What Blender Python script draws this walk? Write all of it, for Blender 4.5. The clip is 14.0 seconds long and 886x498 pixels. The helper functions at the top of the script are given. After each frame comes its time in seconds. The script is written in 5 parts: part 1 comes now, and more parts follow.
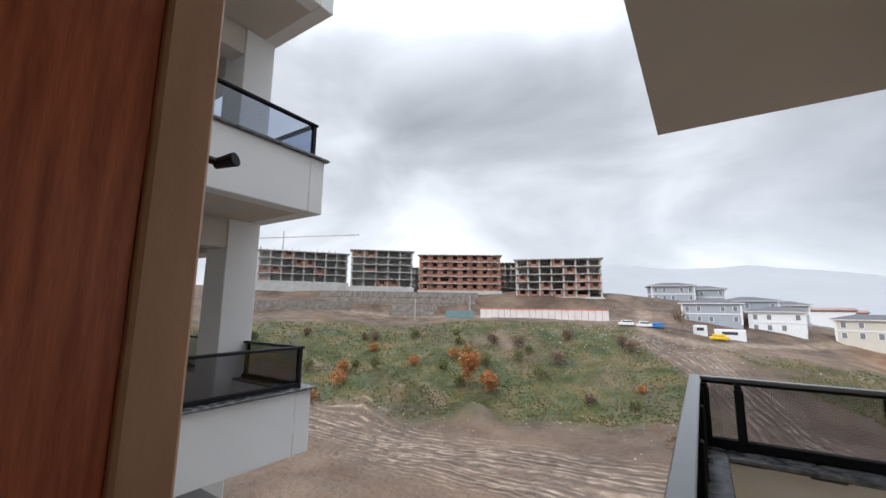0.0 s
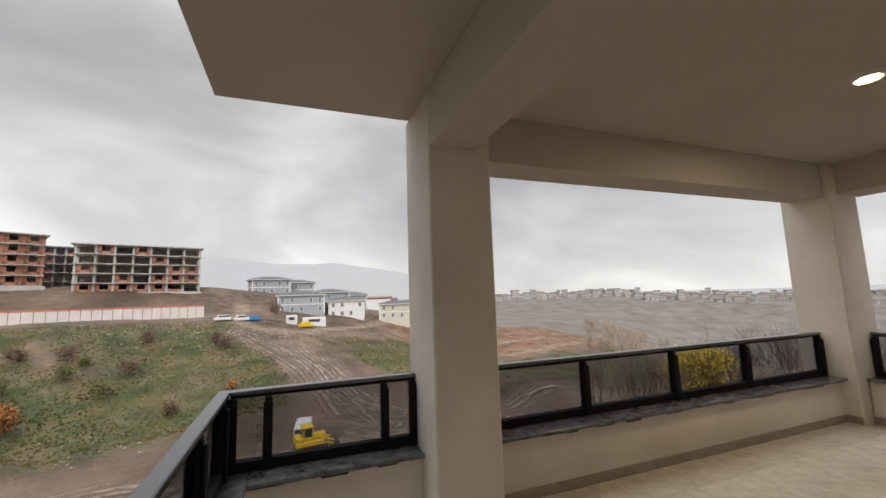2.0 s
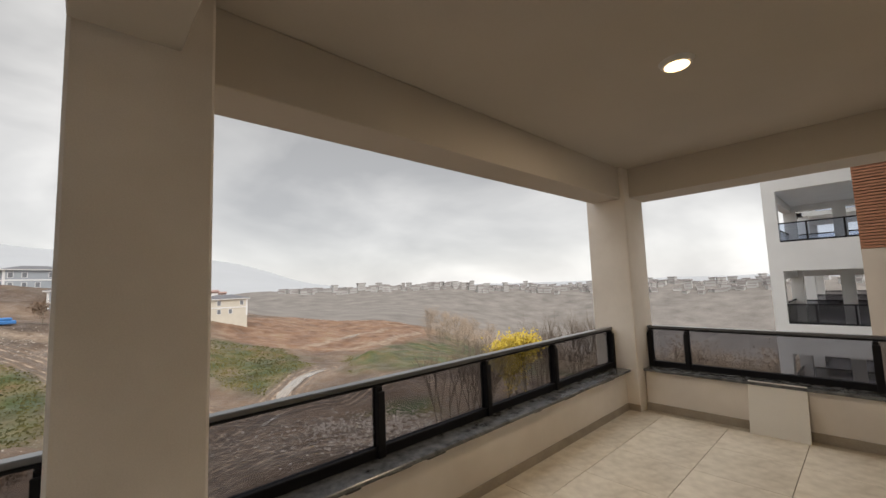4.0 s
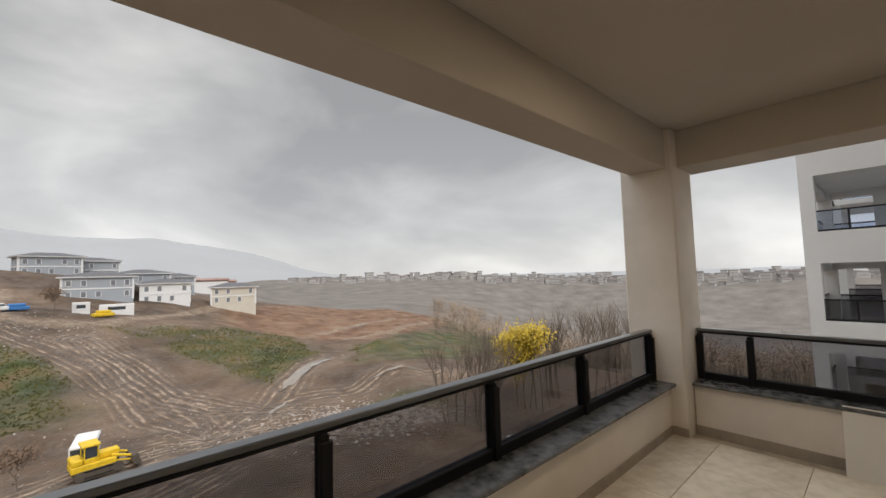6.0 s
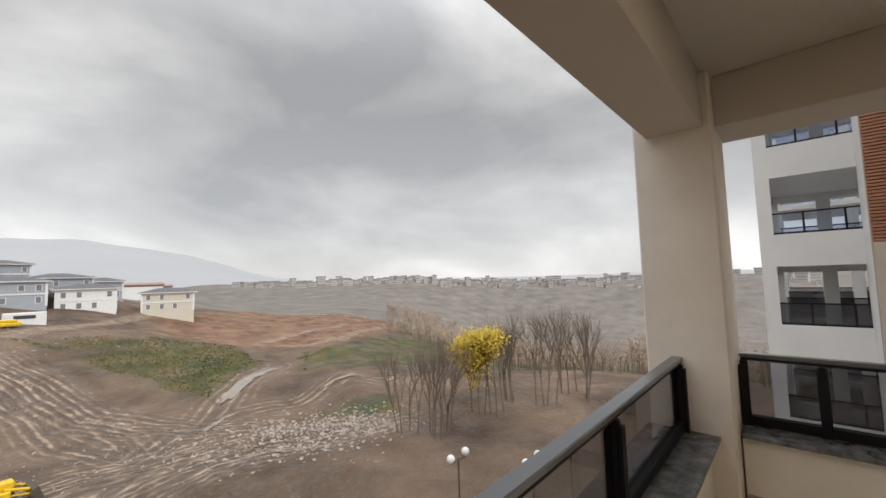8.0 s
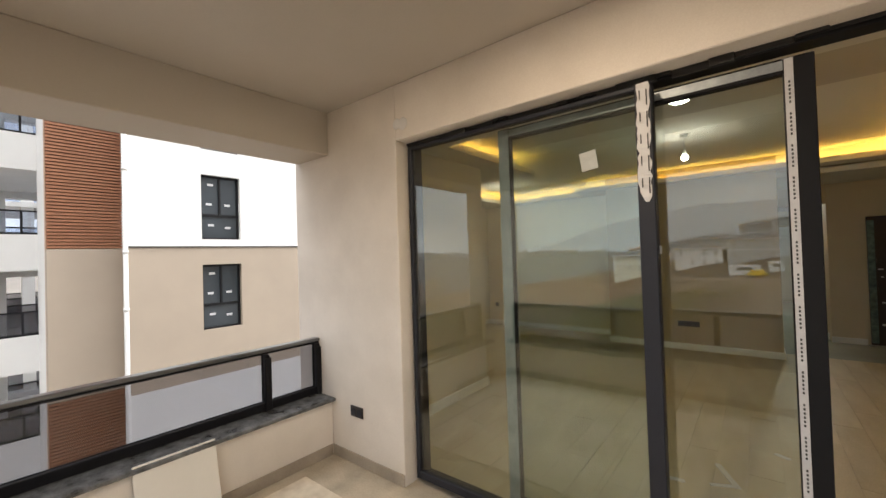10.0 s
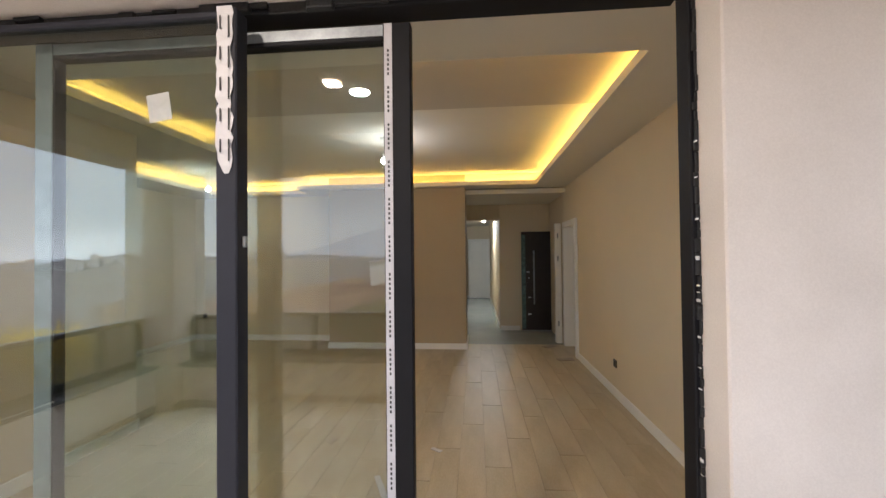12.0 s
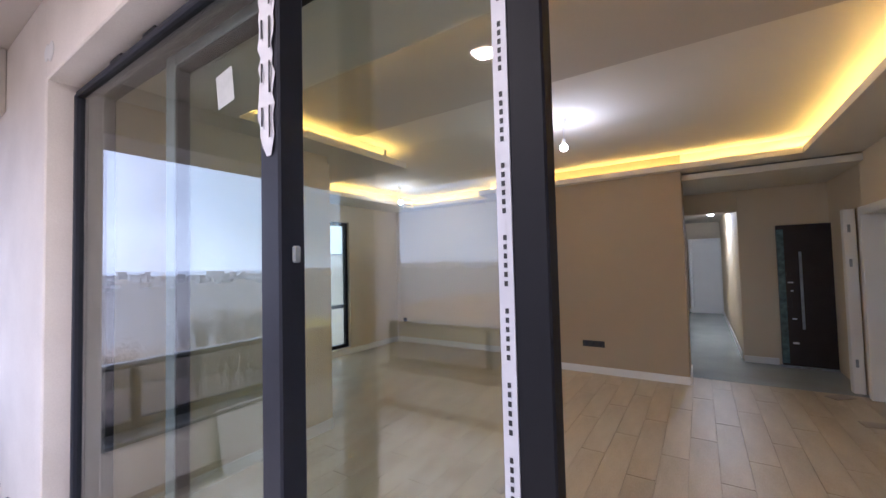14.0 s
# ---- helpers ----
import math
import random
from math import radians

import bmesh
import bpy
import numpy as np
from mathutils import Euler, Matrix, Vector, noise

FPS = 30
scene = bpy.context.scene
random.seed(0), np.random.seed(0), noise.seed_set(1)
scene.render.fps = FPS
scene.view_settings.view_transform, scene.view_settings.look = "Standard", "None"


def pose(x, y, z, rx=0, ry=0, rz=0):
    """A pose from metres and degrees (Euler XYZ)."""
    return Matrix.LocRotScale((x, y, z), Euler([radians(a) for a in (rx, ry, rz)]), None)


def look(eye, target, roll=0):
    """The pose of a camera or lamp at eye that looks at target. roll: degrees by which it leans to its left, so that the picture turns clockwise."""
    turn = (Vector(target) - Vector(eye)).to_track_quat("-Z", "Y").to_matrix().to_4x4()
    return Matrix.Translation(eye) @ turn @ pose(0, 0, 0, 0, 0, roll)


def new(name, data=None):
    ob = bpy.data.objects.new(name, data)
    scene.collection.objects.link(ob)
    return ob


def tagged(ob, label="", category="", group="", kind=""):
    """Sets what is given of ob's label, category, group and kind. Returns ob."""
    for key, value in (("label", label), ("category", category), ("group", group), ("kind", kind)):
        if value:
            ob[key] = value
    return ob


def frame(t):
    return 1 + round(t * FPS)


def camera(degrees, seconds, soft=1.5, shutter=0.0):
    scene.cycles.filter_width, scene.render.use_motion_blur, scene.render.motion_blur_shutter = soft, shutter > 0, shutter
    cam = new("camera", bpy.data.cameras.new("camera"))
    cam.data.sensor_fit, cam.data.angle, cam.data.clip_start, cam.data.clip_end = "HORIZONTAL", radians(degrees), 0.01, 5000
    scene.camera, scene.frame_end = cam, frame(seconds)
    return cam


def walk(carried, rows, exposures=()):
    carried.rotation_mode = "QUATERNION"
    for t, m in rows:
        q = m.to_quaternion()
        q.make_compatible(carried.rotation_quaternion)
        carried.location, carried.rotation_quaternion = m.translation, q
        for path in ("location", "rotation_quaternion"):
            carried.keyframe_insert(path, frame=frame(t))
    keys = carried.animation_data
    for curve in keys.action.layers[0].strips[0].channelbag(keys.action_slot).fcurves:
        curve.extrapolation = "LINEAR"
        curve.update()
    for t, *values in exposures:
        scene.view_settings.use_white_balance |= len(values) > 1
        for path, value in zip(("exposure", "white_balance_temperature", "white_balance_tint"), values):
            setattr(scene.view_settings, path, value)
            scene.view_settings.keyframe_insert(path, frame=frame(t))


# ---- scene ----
import functools
cam = camera(97.1, 14.0)
PATH = [
    (0, (0.082, -1.208, 1.423), (-1.004, 0.446, 1.719), 0.7),
    (0.2, (0.038, -1.193, 1.416), (-0.699, 0.639, 1.73), -0.8),
    (0.5, (-0.037, -1.137, 1.431), (-0.391, 0.809, 1.725), -1.2),
    (1, (0.127, -0.993, 1.5), (-0.022, 0.986, 1.753), -1.5),
    (1.5, (0.255, -0.772, 1.488), (0.339, 1.21, 1.744), -1.5),
    (2, (0.407, -0.463, 1.487), (1.108, 1.394, 1.731), -1.8),
    (2.5, (0.566, -0.284, 1.504), (1.725, 1.329, 1.734), -2.0),
    (3, (0.805, -0.154, 1.509), (2.14, 1.317, 1.736), -2.2),
    (3.5, (1.053, -0.021, 1.547), (2.398, 1.442, 1.773), -2.1),
    (3.7, (1.152, 0.047, 1.537), (2.507, 1.504, 1.742), -2.3),
    (6, (2.009, 0.768, 1.536), (3.331, 2.262, 1.669), -1.6),
    (6.5, (2.193, 1.06, 1.514), (3.501, 2.566, 1.659), -1.4),
    (7, (2.45, 1.348, 1.524), (3.55, 3.011, 1.682), -1.1),
    (7.2, (2.537, 1.45, 1.519), (3.581, 3.148, 1.679), -1.2),
    (9.3, (3.486, 1.806, 1.57), (5.363, 1.124, 1.67), -1.9),
    (9.5, (3.477, 1.785, 1.56), (5.214, 0.799, 1.656), -1.8),
    (10, (3.406, 1.693, 1.636), (4.654, 0.13, 1.669), -1.8),
    (10.5, (3.254, 1.575, 1.622), (3.896, -0.319, 1.641), -1.1),
    (11, (3.093, 1.4, 1.599), (3.322, -0.586, 1.621), -0.8),
    (11.5, (2.989, 1.194, 1.585), (3.159, -0.799, 1.613), -0.7),
    (12, (2.962, 0.883, 1.577), (3.13, -1.11, 1.608), -0.6),
    (12.5, (2.922, 0.587, 1.573), (3.074, -1.407, 1.612), -0.9),
    (13, (2.836, 0.374, 1.599), (3.161, -1.598, 1.643), -0.7),
    (13.5, (2.905, 0.196, 1.649), (3.509, -1.71, 1.681), -1.2),
    (14, (2.971, 0.167, 1.599), (4.067, -1.504, 1.675), -1.4),
]
walk(cam, [(t, look(eye, target, roll)) for t, eye, target, roll in PATH],
     [(0, 0.25, 6000, 10), (0.7, 0.0, 6600, 10), (1.5, 0.0, 6600, 10), (3.0, 0.25, 6700, 10), (6.0, -0.05, 6600, 10),
      (7.2, -0.1, 6600, 10), (9.3, 0.75, 6500, 10), (10.0, 1.15, 6500, 10), (11.0, 1.6, 5650, 11), (11.5, 1.65, 5500, 14), (12.5, 1.95, 5900, 16), (13.0, 2.05, 5900, 18), (13.5, 1.95, 5350, 20), (14.0, 1.85, 5000, 25)])

# ---- world, sun, lamps ----
world = bpy.data.worlds.new("world")
scene.world = world
world.use_nodes = True
W = world.node_tree
W.nodes.clear()
wl = W.links.new
w_out = W.nodes.new("ShaderNodeOutputWorld")
w_bg = W.nodes.new("ShaderNodeBackground")
w_bg.inputs["Strength"].default_value = 0.1
w_sky = W.nodes.new("ShaderNodeTexSky")
w_sky.sky_type = "NISHITA"
w_sky.sun_disc = False
w_sky.sun_elevation, w_sky.sun_rotation = radians(32), radians(200)
w_co = W.nodes.new("ShaderNodeTexCoord")
w_map = W.nodes.new("ShaderNodeMapping")
w_map.inputs["Scale"].default_value = (1.0, 1.0, 2.0)
w_map.inputs["Location"].default_value = (0.35, 0.1, 0.2)
w_n = W.nodes.new("ShaderNodeTexNoise")
w_n.inputs["Scale"].default_value = 1.9
w_n.inputs["Detail"].default_value = 5.0
w_n.inputs["Roughness"].default_value = 0.48
w_n.inputs["Distortion"].default_value = 0.35
w_r = W.nodes.new("ShaderNodeValToRGB")
for p, c in ((0.33, (3.7, 3.75, 3.85, 1)), (0.5, (5.3, 5.32, 5.35, 1)), (0.66, (7.6, 7.6, 7.55, 1))):
    e = w_r.color_ramp.elements.new(p)
    e.color = c
w_r.color_ramp.elements.remove(w_r.color_ramp.elements[0])
w_r.color_ramp.elements.remove(w_r.color_ramp.elements[-1])
w_mix = W.nodes.new("ShaderNodeMix")
w_mix.data_type = "RGBA"
w_mix.inputs["Factor"].default_value = 0.94
wl(w_co.outputs["Generated"], w_map.inputs["Vector"])
wl(w_map.outputs["Vector"], w_n.inputs["Vector"])
wl(w_n.outputs["Fac"], w_r.inputs["Fac"])
wl(w_sky.outputs["Color"], w_mix.inputs["A"])
wl(w_r.outputs["Color"], w_mix.inputs["B"])
# overcast sky: brighter towards the zenith
w_sep = W.nodes.new("ShaderNodeSeparateXYZ")
wl(w_co.outputs["Generated"], w_sep.inputs["Vector"])
w_zen = W.nodes.new("ShaderNodeMapRange")
w_zen.interpolation_type = "SMOOTHSTEP"
w_zen.inputs["From Min"].default_value, w_zen.inputs["From Max"].default_value = 0.45, 1.0
w_zen.inputs["To Min"].default_value, w_zen.inputs["To Max"].default_value = 1.0, 4.2
wl(w_sep.outputs["Z"], w_zen.inputs["Value"])
w_mul = W.nodes.new("ShaderNodeVectorMath")
w_mul.operation = "SCALE"
wl(w_mix.outputs["Result"], w_mul.inputs[0])
w_hor = W.nodes.new("ShaderNodeMapRange")
w_hor.inputs["From Min"].default_value, w_hor.inputs["From Max"].default_value = 0.0, 0.4
w_hor.inputs["To Min"].default_value, w_hor.inputs["To Max"].default_value = 0.4, 0.0
wl(w_sep.outputs["Z"], w_hor.inputs["Value"])
w_add = W.nodes.new("ShaderNodeMath")
wl(w_zen.outputs["Result"], w_add.inputs[0])
wl(w_hor.outputs["Result"], w_add.inputs[1])
wl(w_add.outputs[0], w_mul.inputs["Scale"])
wl(w_mul.outputs["Vector"], w_bg.inputs["Color"])
wl(w_bg.outputs["Background"], w_out.inputs["Surface"])

sun = new("sun", bpy.data.lights.new("sun", "SUN"))
sun.data.energy, sun.data.angle, sun.data.color = 1.5, radians(30), (1, 0.97, 0.93)
sun.matrix_world = look((0, 0, 50), (17, 46.8, 19.0))


def lamp(name, kind, place, energy, colour, size=0.05, target=None):
    d = bpy.data.lights.new(name, kind)
    d.energy, d.color = energy, colour
    if kind == "AREA":
        d.size = size
    else:
        d.shadow_soft_size = size
    o = new(name, d)
    o.matrix_world = look(place, target or (place[0], place[1] + 0.001, place[2] - 1))
    return o


lamp("bulb_light", "POINT", (4.0, -3.52, 2.58), 1.6, (1, 0.93, 0.82), 0.04)
lamp("bulb_light", "POINT", (7.2, -5.0, 2.58), 1.6, (1, 0.93, 0.82), 0.04)
lamp("hall_light", "POINT", (2.75, -9.6, 2.3), 6, (0.8, 0.97, 1), 0.06)
lamp("downlight_light", "AREA", (4.0, 0.84, 2.845), 13.0, (1, 0.8, 0.58), 0.1)
lamp("spot_light", "AREA", (3.87, -2.15, 2.86), 0.5, (1, 0.93, 0.82), 0.1)

# ---- materials ----


def mat(name, colour, rough=0.6, vary=0.12, scale=6.0, fine=60.0, bump=0.15, metal=0.0, spots=None, stretch=(1, 1, 1), rand=0.0, dist=0.01):
    m = bpy.data.materials.new(name)
    m.use_nodes = True
    t = m.node_tree
    b = t.nodes["Principled BSDF"]
    b.inputs["Roughness"].default_value = rough
    b.inputs["Metallic"].default_value = metal
    co = t.nodes.new("ShaderNodeTexCoord")
    mp = t.nodes.new("ShaderNodeMapping")
    mp.inputs["Scale"].default_value = stretch
    t.links.new(co.outputs["Object"], mp.inputs["Vector"])
    n1 = t.nodes.new("ShaderNodeTexNoise")
    n1.inputs["Scale"].default_value = scale
    n1.inputs["Detail"].default_value = 5
    n2 = t.nodes.new("ShaderNodeTexNoise")
    n2.inputs["Scale"].default_value = fine
    n2.inputs["Detail"].default_value = 3
    for n in (n1, n2):
        t.links.new(mp.outputs["Vector"], n.inputs["Vector"])
    add = t.nodes.new("ShaderNodeMath")
    add.operation = "MULTIPLY_ADD"
    add.inputs[1].default_value = 0.35
    t.links.new(n2.outputs["Fac"], add.inputs[0])
    t.links.new(n1.outputs["Fac"], add.inputs[2])
    r = t.nodes.new("ShaderNodeValToRGB")
    r.color_ramp.elements[0].position, r.color_ramp.elements[1].position = 0.4, 0.95
    r.color_ramp.elements[0].color = (*[c * (1 - vary) for c in colour], 1)
    r.color_ramp.elements[1].color = (*[min(1, c * (1 + vary)) for c in (spots or colour)], 1)
    t.links.new(add.outputs[0], r.inputs["Fac"])
    last = r.outputs["Color"]
    if rand:
        oi = t.nodes.new("ShaderNodeObjectInfo")
        mr = t.nodes.new("ShaderNodeMapRange")
        mr.inputs["To Min"].default_value, mr.inputs["To Max"].default_value = 1 - rand, 1 + rand
        hs = t.nodes.new("ShaderNodeHueSaturation")
        t.links.new(oi.outputs["Random"], mr.inputs["Value"])
        t.links.new(mr.outputs["Result"], hs.inputs["Value"])
        t.links.new(last, hs.inputs["Color"])
        last = hs.outputs["Color"]
    t.links.new(last, b.inputs["Base Color"])
    if bump:
        bp = t.nodes.new("ShaderNodeBump")
        bp.inputs["Strength"].default_value = bump
        bp.inputs["Distance"].default_value = dist
        t.links.new(add.outputs[0], bp.inputs["Height"])
        t.links.new(bp.outputs["Normal"], b.inputs["Normal"])
    return m


def glow(name, colour, strength):
    m = bpy.data.materials.new(name)
    m.use_nodes = True
    b = m.node_tree.nodes["Principled BSDF"]
    b.inputs["Base Color"].default_value = (*colour, 1)
    b.inputs["Emission Color"].default_value = (*colour, 1)
    b.inputs["Emission Strength"].default_value = strength
    return m


def pane(name, tint, ior=1.5, rough=0.0):
    """Glass sheet: clear or tinted, with a true mirror gloss by the angle."""
    m = bpy.data.materials.new(name)
    m.use_nodes = True
    t = m.node_tree
    t.nodes.remove(t.nodes["Principled BSDF"])
    out = t.nodes["Material Output"]
    tr = t.nodes.new("ShaderNodeBsdfTransparent")
    tr.inputs["Color"].default_value = (*tint, 1)
    gl = t.nodes.new("ShaderNodeBsdfGlossy")
    gl.inputs["Roughness"].default_value = rough
    f0 = ((ior - 1) / (ior + 1)) ** 2
    lw = t.nodes.new("ShaderNodeLayerWeight")
    lw.inputs["Blend"].default_value = 0.5
    pw = t.nodes.new("ShaderNodeMath")
    pw.operation = "POWER"
    pw.inputs[1].default_value = 5.0
    t.links.new(lw.outputs["Facing"], pw.inputs[0])
    fr = t.nodes.new("ShaderNodeMath")
    fr.operation = "MULTIPLY_ADD"
    fr.inputs[1].default_value, fr.inputs[2].default_value = 1 - f0, f0
    t.links.new(pw.outputs[0], fr.inputs[0])
    mx = t.nodes.new("ShaderNodeMixShader")
    t.links.new(fr.outputs[0], mx.inputs["Fac"])
    t.links.new(tr.outputs["BSDF"], mx.inputs[1])
    t.links.new(gl.outputs["BSDF"], mx.inputs[2])
    t.links.new(mx.outputs["Shader"], out.inputs["Surface"])
    return m


M_PLASTER = mat("cream_plaster", (0.74, 0.675, 0.6), 0.85, 0.1, 1.6, 180, 0.25, spots=(0.8, 0.745, 0.68), dist=0.004)
# soffit and beams: shade under the slab put into this darker colour
M_SOFFIT = mat("soffit_paint_shaded", (0.55, 0.5, 0.435), 0.9, 0.05, 1.2, 90, 0.08)
M_WHITE = mat("white_render", (0.78, 0.78, 0.77), 0.85, 0.05, 1.0, 120, 0.15)
M_TAN = mat("tan_render", (0.42, 0.35, 0.28), 0.85, 0.05, 1.0, 120, 0.15)
M_INNER = mat("cream_wall_paint", (0.66, 0.57, 0.42), 0.8, 0.04, 1.0, 110, 0.06)
M_FEATURE = mat("taupe_wall_paint", (0.42, 0.335, 0.22), 0.8, 0.04, 1.0, 110, 0.06)
M_CEIL = mat("ceiling_paint", (0.74, 0.7, 0.62), 0.9, 0.03, 1.0, 90, 0.04)
M_SKIRT = mat("white_skirting", (0.8, 0.79, 0.76), 0.45, 0.03, 3, 80, 0.03)
M_TILE = mat("cream_floor_tile", (0.72, 0.63, 0.5), 0.25, 0.22, 1.7, 14, 0.06, spots=(0.82, 0.76, 0.65), rand=0.03)
M_GROUT = mat("grey_grout", (0.46, 0.4, 0.31), 0.95, 0.3, 4, 80, 0.3)
M_SKTILE = mat("skirting_tile", (0.36, 0.31, 0.25), 0.6, 0.2, 5, 60, 0.1)
M_GRANITE = mat("wet_dark_granite", (0.045, 0.047, 0.05), 0.22, 0.5, 14, 160, 0.1, spots=(0.14, 0.145, 0.15))
M_BLACK = mat("black_powder_coat", (0.008, 0.008, 0.01), 0.6, 0.15, 8, 200, 0.04)
M_RAILTOP = mat("anthracite_aluminium", (0.2, 0.205, 0.215), 0.28, 0.1, 6, 150, 0.04, metal=0.75)
M_ANTH = mat("anthracite_profile", (0.026, 0.028, 0.037), 0.5, 0.1, 6, 150, 0.04)
M_FOIL = mat("silver_foil_profile", (0.3, 0.33, 0.35), 0.42, 0.25, 12, 90, 0.2, metal=0.4)
M_TAPE = mat("white_protective_tape", (0.58, 0.58, 0.6), 0.5, 0.1, 14, 60, 0.2)
M_INK = mat("black_print", (0.02, 0.02, 0.02), 0.6, 0.05)
M_MASTIC = mat("black_mastic", (0.012, 0.012, 0.012), 0.55, 0.2, 30, 120, 0.5)
M_BOARD = mat("white_glazed_tile", (0.8, 0.77, 0.71), 0.3, 0.03, 3, 60, 0.02)
M_WOOD = mat("mahogany_veneer", (0.42, 0.1, 0.042), 0.4, 0.25, 5, 40, 0.08, stretch=(8, 8, 0.5), spots=(0.5, 0.14, 0.062))
M_BROWN = mat("brown_post_paint", (0.5, 0.29, 0.17), 0.5, 0.12, 4, 60, 0.08, stretch=(3, 3, 0.6))
M_SLAT = mat("brown_wood_slat", (0.26, 0.11, 0.055), 0.55, 0.2, 5, 40, 0.1, stretch=(1, 1, 4), rand=0.12)
M_PLANK = mat("oak_laminate", (0.42, 0.345, 0.22), 0.42, 0.12, 1.7, 40, 0.05, stretch=(3, 0.8, 1), spots=(0.5, 0.43, 0.31), rand=0.03)
# brick of the distant shells, paled towards pink to carry haze
M_BRICK = mat("red_hollow_brick_hazed", (0.42, 0.22, 0.16), 0.9, 0.25, 0.8, 6, 0.3, spots=(0.46, 0.22, 0.15))
M_CONC = mat("grey_concrete", (0.5, 0.49, 0.47), 0.9, 0.2, 0.5, 4, 0.2)
# inner walls of the shells: room shade painted in, lifted for haze
M_DARK = mat("room_shade_colour", (0.3, 0.25, 0.22), 0.9, 0.3, 0.5, 3, 0.1)
M_HOUSE = mat("grey_blue_render", (0.36, 0.39, 0.43), 0.85, 0.06, 0.5, 6, 0.1)
M_ROOF = mat("dark_roof_shingle", (0.12, 0.12, 0.13), 0.8, 0.2, 1.0, 8, 0.3)
M_TILEROOF = mat("faded_red_roof", (0.36, 0.24, 0.21), 0.85, 0.2, 0.3, 3, 0.1)
# villa windows: distance haze put into the grey of the glass
M_WINHAZE = mat("window_glass_hazed", (0.2, 0.21, 0.23), 0.25, 0.2, 0.4, 2, 0.0)
M_WIN = mat("dark_window_glass", (0.05, 0.06, 0.07), 0.12, 0.2, 0.4, 2, 0.0)
M_YELLOW = mat("worn_yellow_paint", (0.75, 0.5, 0.02), 0.5, 0.2, 2, 20, 0.1)
M_STEEL = mat("muddy_steel", (0.09, 0.075, 0.06), 0.7, 0.3, 3, 20, 0.2)
M_CABWHITE = mat("white_cab_paint", (0.75, 0.75, 0.75), 0.5, 0.08, 2, 20, 0.05)
M_BARK = mat("grey_bark", (0.17, 0.135, 0.105), 0.9, 0.3, 3, 20, 0.4)
M_LEAFY = mat("yellow_leaves", (0.5, 0.36, 0.03), 0.7, 0.3, 1, 9, 0.0)
M_LEAFO = mat("rust_leaves", (0.34, 0.14, 0.04), 0.7, 0.3, 1, 9, 0.0)
M_LEAFG = mat("olive_leaves", (0.12, 0.12, 0.035), 0.7, 0.35, 1, 9, 0.0)
M_TWIG = mat("brown_twigs", (0.16, 0.105, 0.07), 0.9, 0.35, 0.6, 5, 0.0)
M_RUBBLE = mat("pale_rubble", (0.36, 0.31, 0.27), 0.9, 0.2, 2, 12, 0.2)
M_TEAL = mat("teal_hoarding", (0.16, 0.27, 0.28), 0.6, 0.1, 1, 8, 0.05)
M_FENCEW = mat("white_red_hoarding", (0.72, 0.66, 0.64), 0.6, 0.12, 0.4, 5, 0.05)
M_FENCER = mat("red_hoarding_band", (0.6, 0.2, 0.12), 0.6, 0.12, 0.4, 5, 0.05)
M_STONEW = mat("stone_retaining_wall", (0.26, 0.23, 0.2), 0.9, 0.4, 0.9, 3, 0.4)
M_SOCKET = mat("black_socket_plastic", (0.02, 0.018, 0.018), 0.35, 0.05)
M_PATCH = mat("white_filler", (0.82, 0.81, 0.79), 0.8, 0.03)
M_LED = glow("led_strip", (1.0, 0.6, 0.1), 7.5)
M_BULB = glow("bulb_glow", (1.0, 0.95, 0.86), 25)
M_DOWN = glow("downlight_glow", (1.0, 0.66, 0.34), 5)
M_GLASS = pane("double_glazing", (0.86, 0.91, 0.88), 1.95)
M_GLASS2 = pane("sliding_glazing", (0.88, 0.93, 0.9), 1.85)
M_SMOKE = pane("smoked_glass", (0.6, 0.6, 0.62), 1.45)
M_BLUEGLASS = pane("blue_glass", (0.74, 0.78, 0.85), 1.7)

for m_ in (M_BLACK, M_ANTH):
    m_.node_tree.nodes["Principled BSDF"].inputs["Specular IOR Level"].default_value = 0.25

# ---- mesh helpers ----


def put_mesh(name, bm, m, parent=None, smooth=False):
    me = bpy.data.meshes.new(name)
    bm.to_mesh(me)
    bm.free()
    for k in (m if isinstance(m, (list, tuple)) else [m]):
        me.materials.append(k)
    if smooth:
        for p in me.polygons:
            p.use_smooth = True
    o = new(name, me)
    if parent:
        o.parent = parent
    return o


def add_box(bm, x0, x1, y0, y1, z0, z1, bevel=0.0, mi=0, m=None):
    r = bmesh.ops.create_cube(bm, size=1)
    vs = r["verts"]
    for v in vs:
        v.co = Vector(((x0 + x1) / 2 + v.co.x * (x1 - x0), (y0 + y1) / 2 + v.co.y * (y1 - y0), (z0 + z1) / 2 + v.co.z * (z1 - z0)))
        if m:
            v.co = m @ v.co
    if bevel:
        es = list({e for v in vs for e in v.link_edges})
        rb = bmesh.ops.bevel(bm, geom=es, offset=bevel, segments=1, affect="EDGES")
        fs = rb["faces"]
    fs = {f for v in bm.verts if v.is_valid for f in v.link_faces} if mi else ()
    for f in fs:
        if f.material_index == 0 and f.tag is False:
            f.material_index = mi
    return vs


def box(name, x0, x1, y0, y1, z0, z1, m, bevel=0.0, parent=None, mw=None):
    bm = bmesh.new()
    add_box(bm, x0, x1, y0, y1, z0, z1, bevel)
    o = put_mesh(name, bm, m, parent)
    if mw is not None:
        o.matrix_basis = mw
    return o


def structure(name, x0, x1, y0, y1, z0, z1, m, label, category="wall", bevel=0.006):
    return tagged(box(name, x0, x1, y0, y1, z0, z1, m, bevel), label, category, "", "structure")


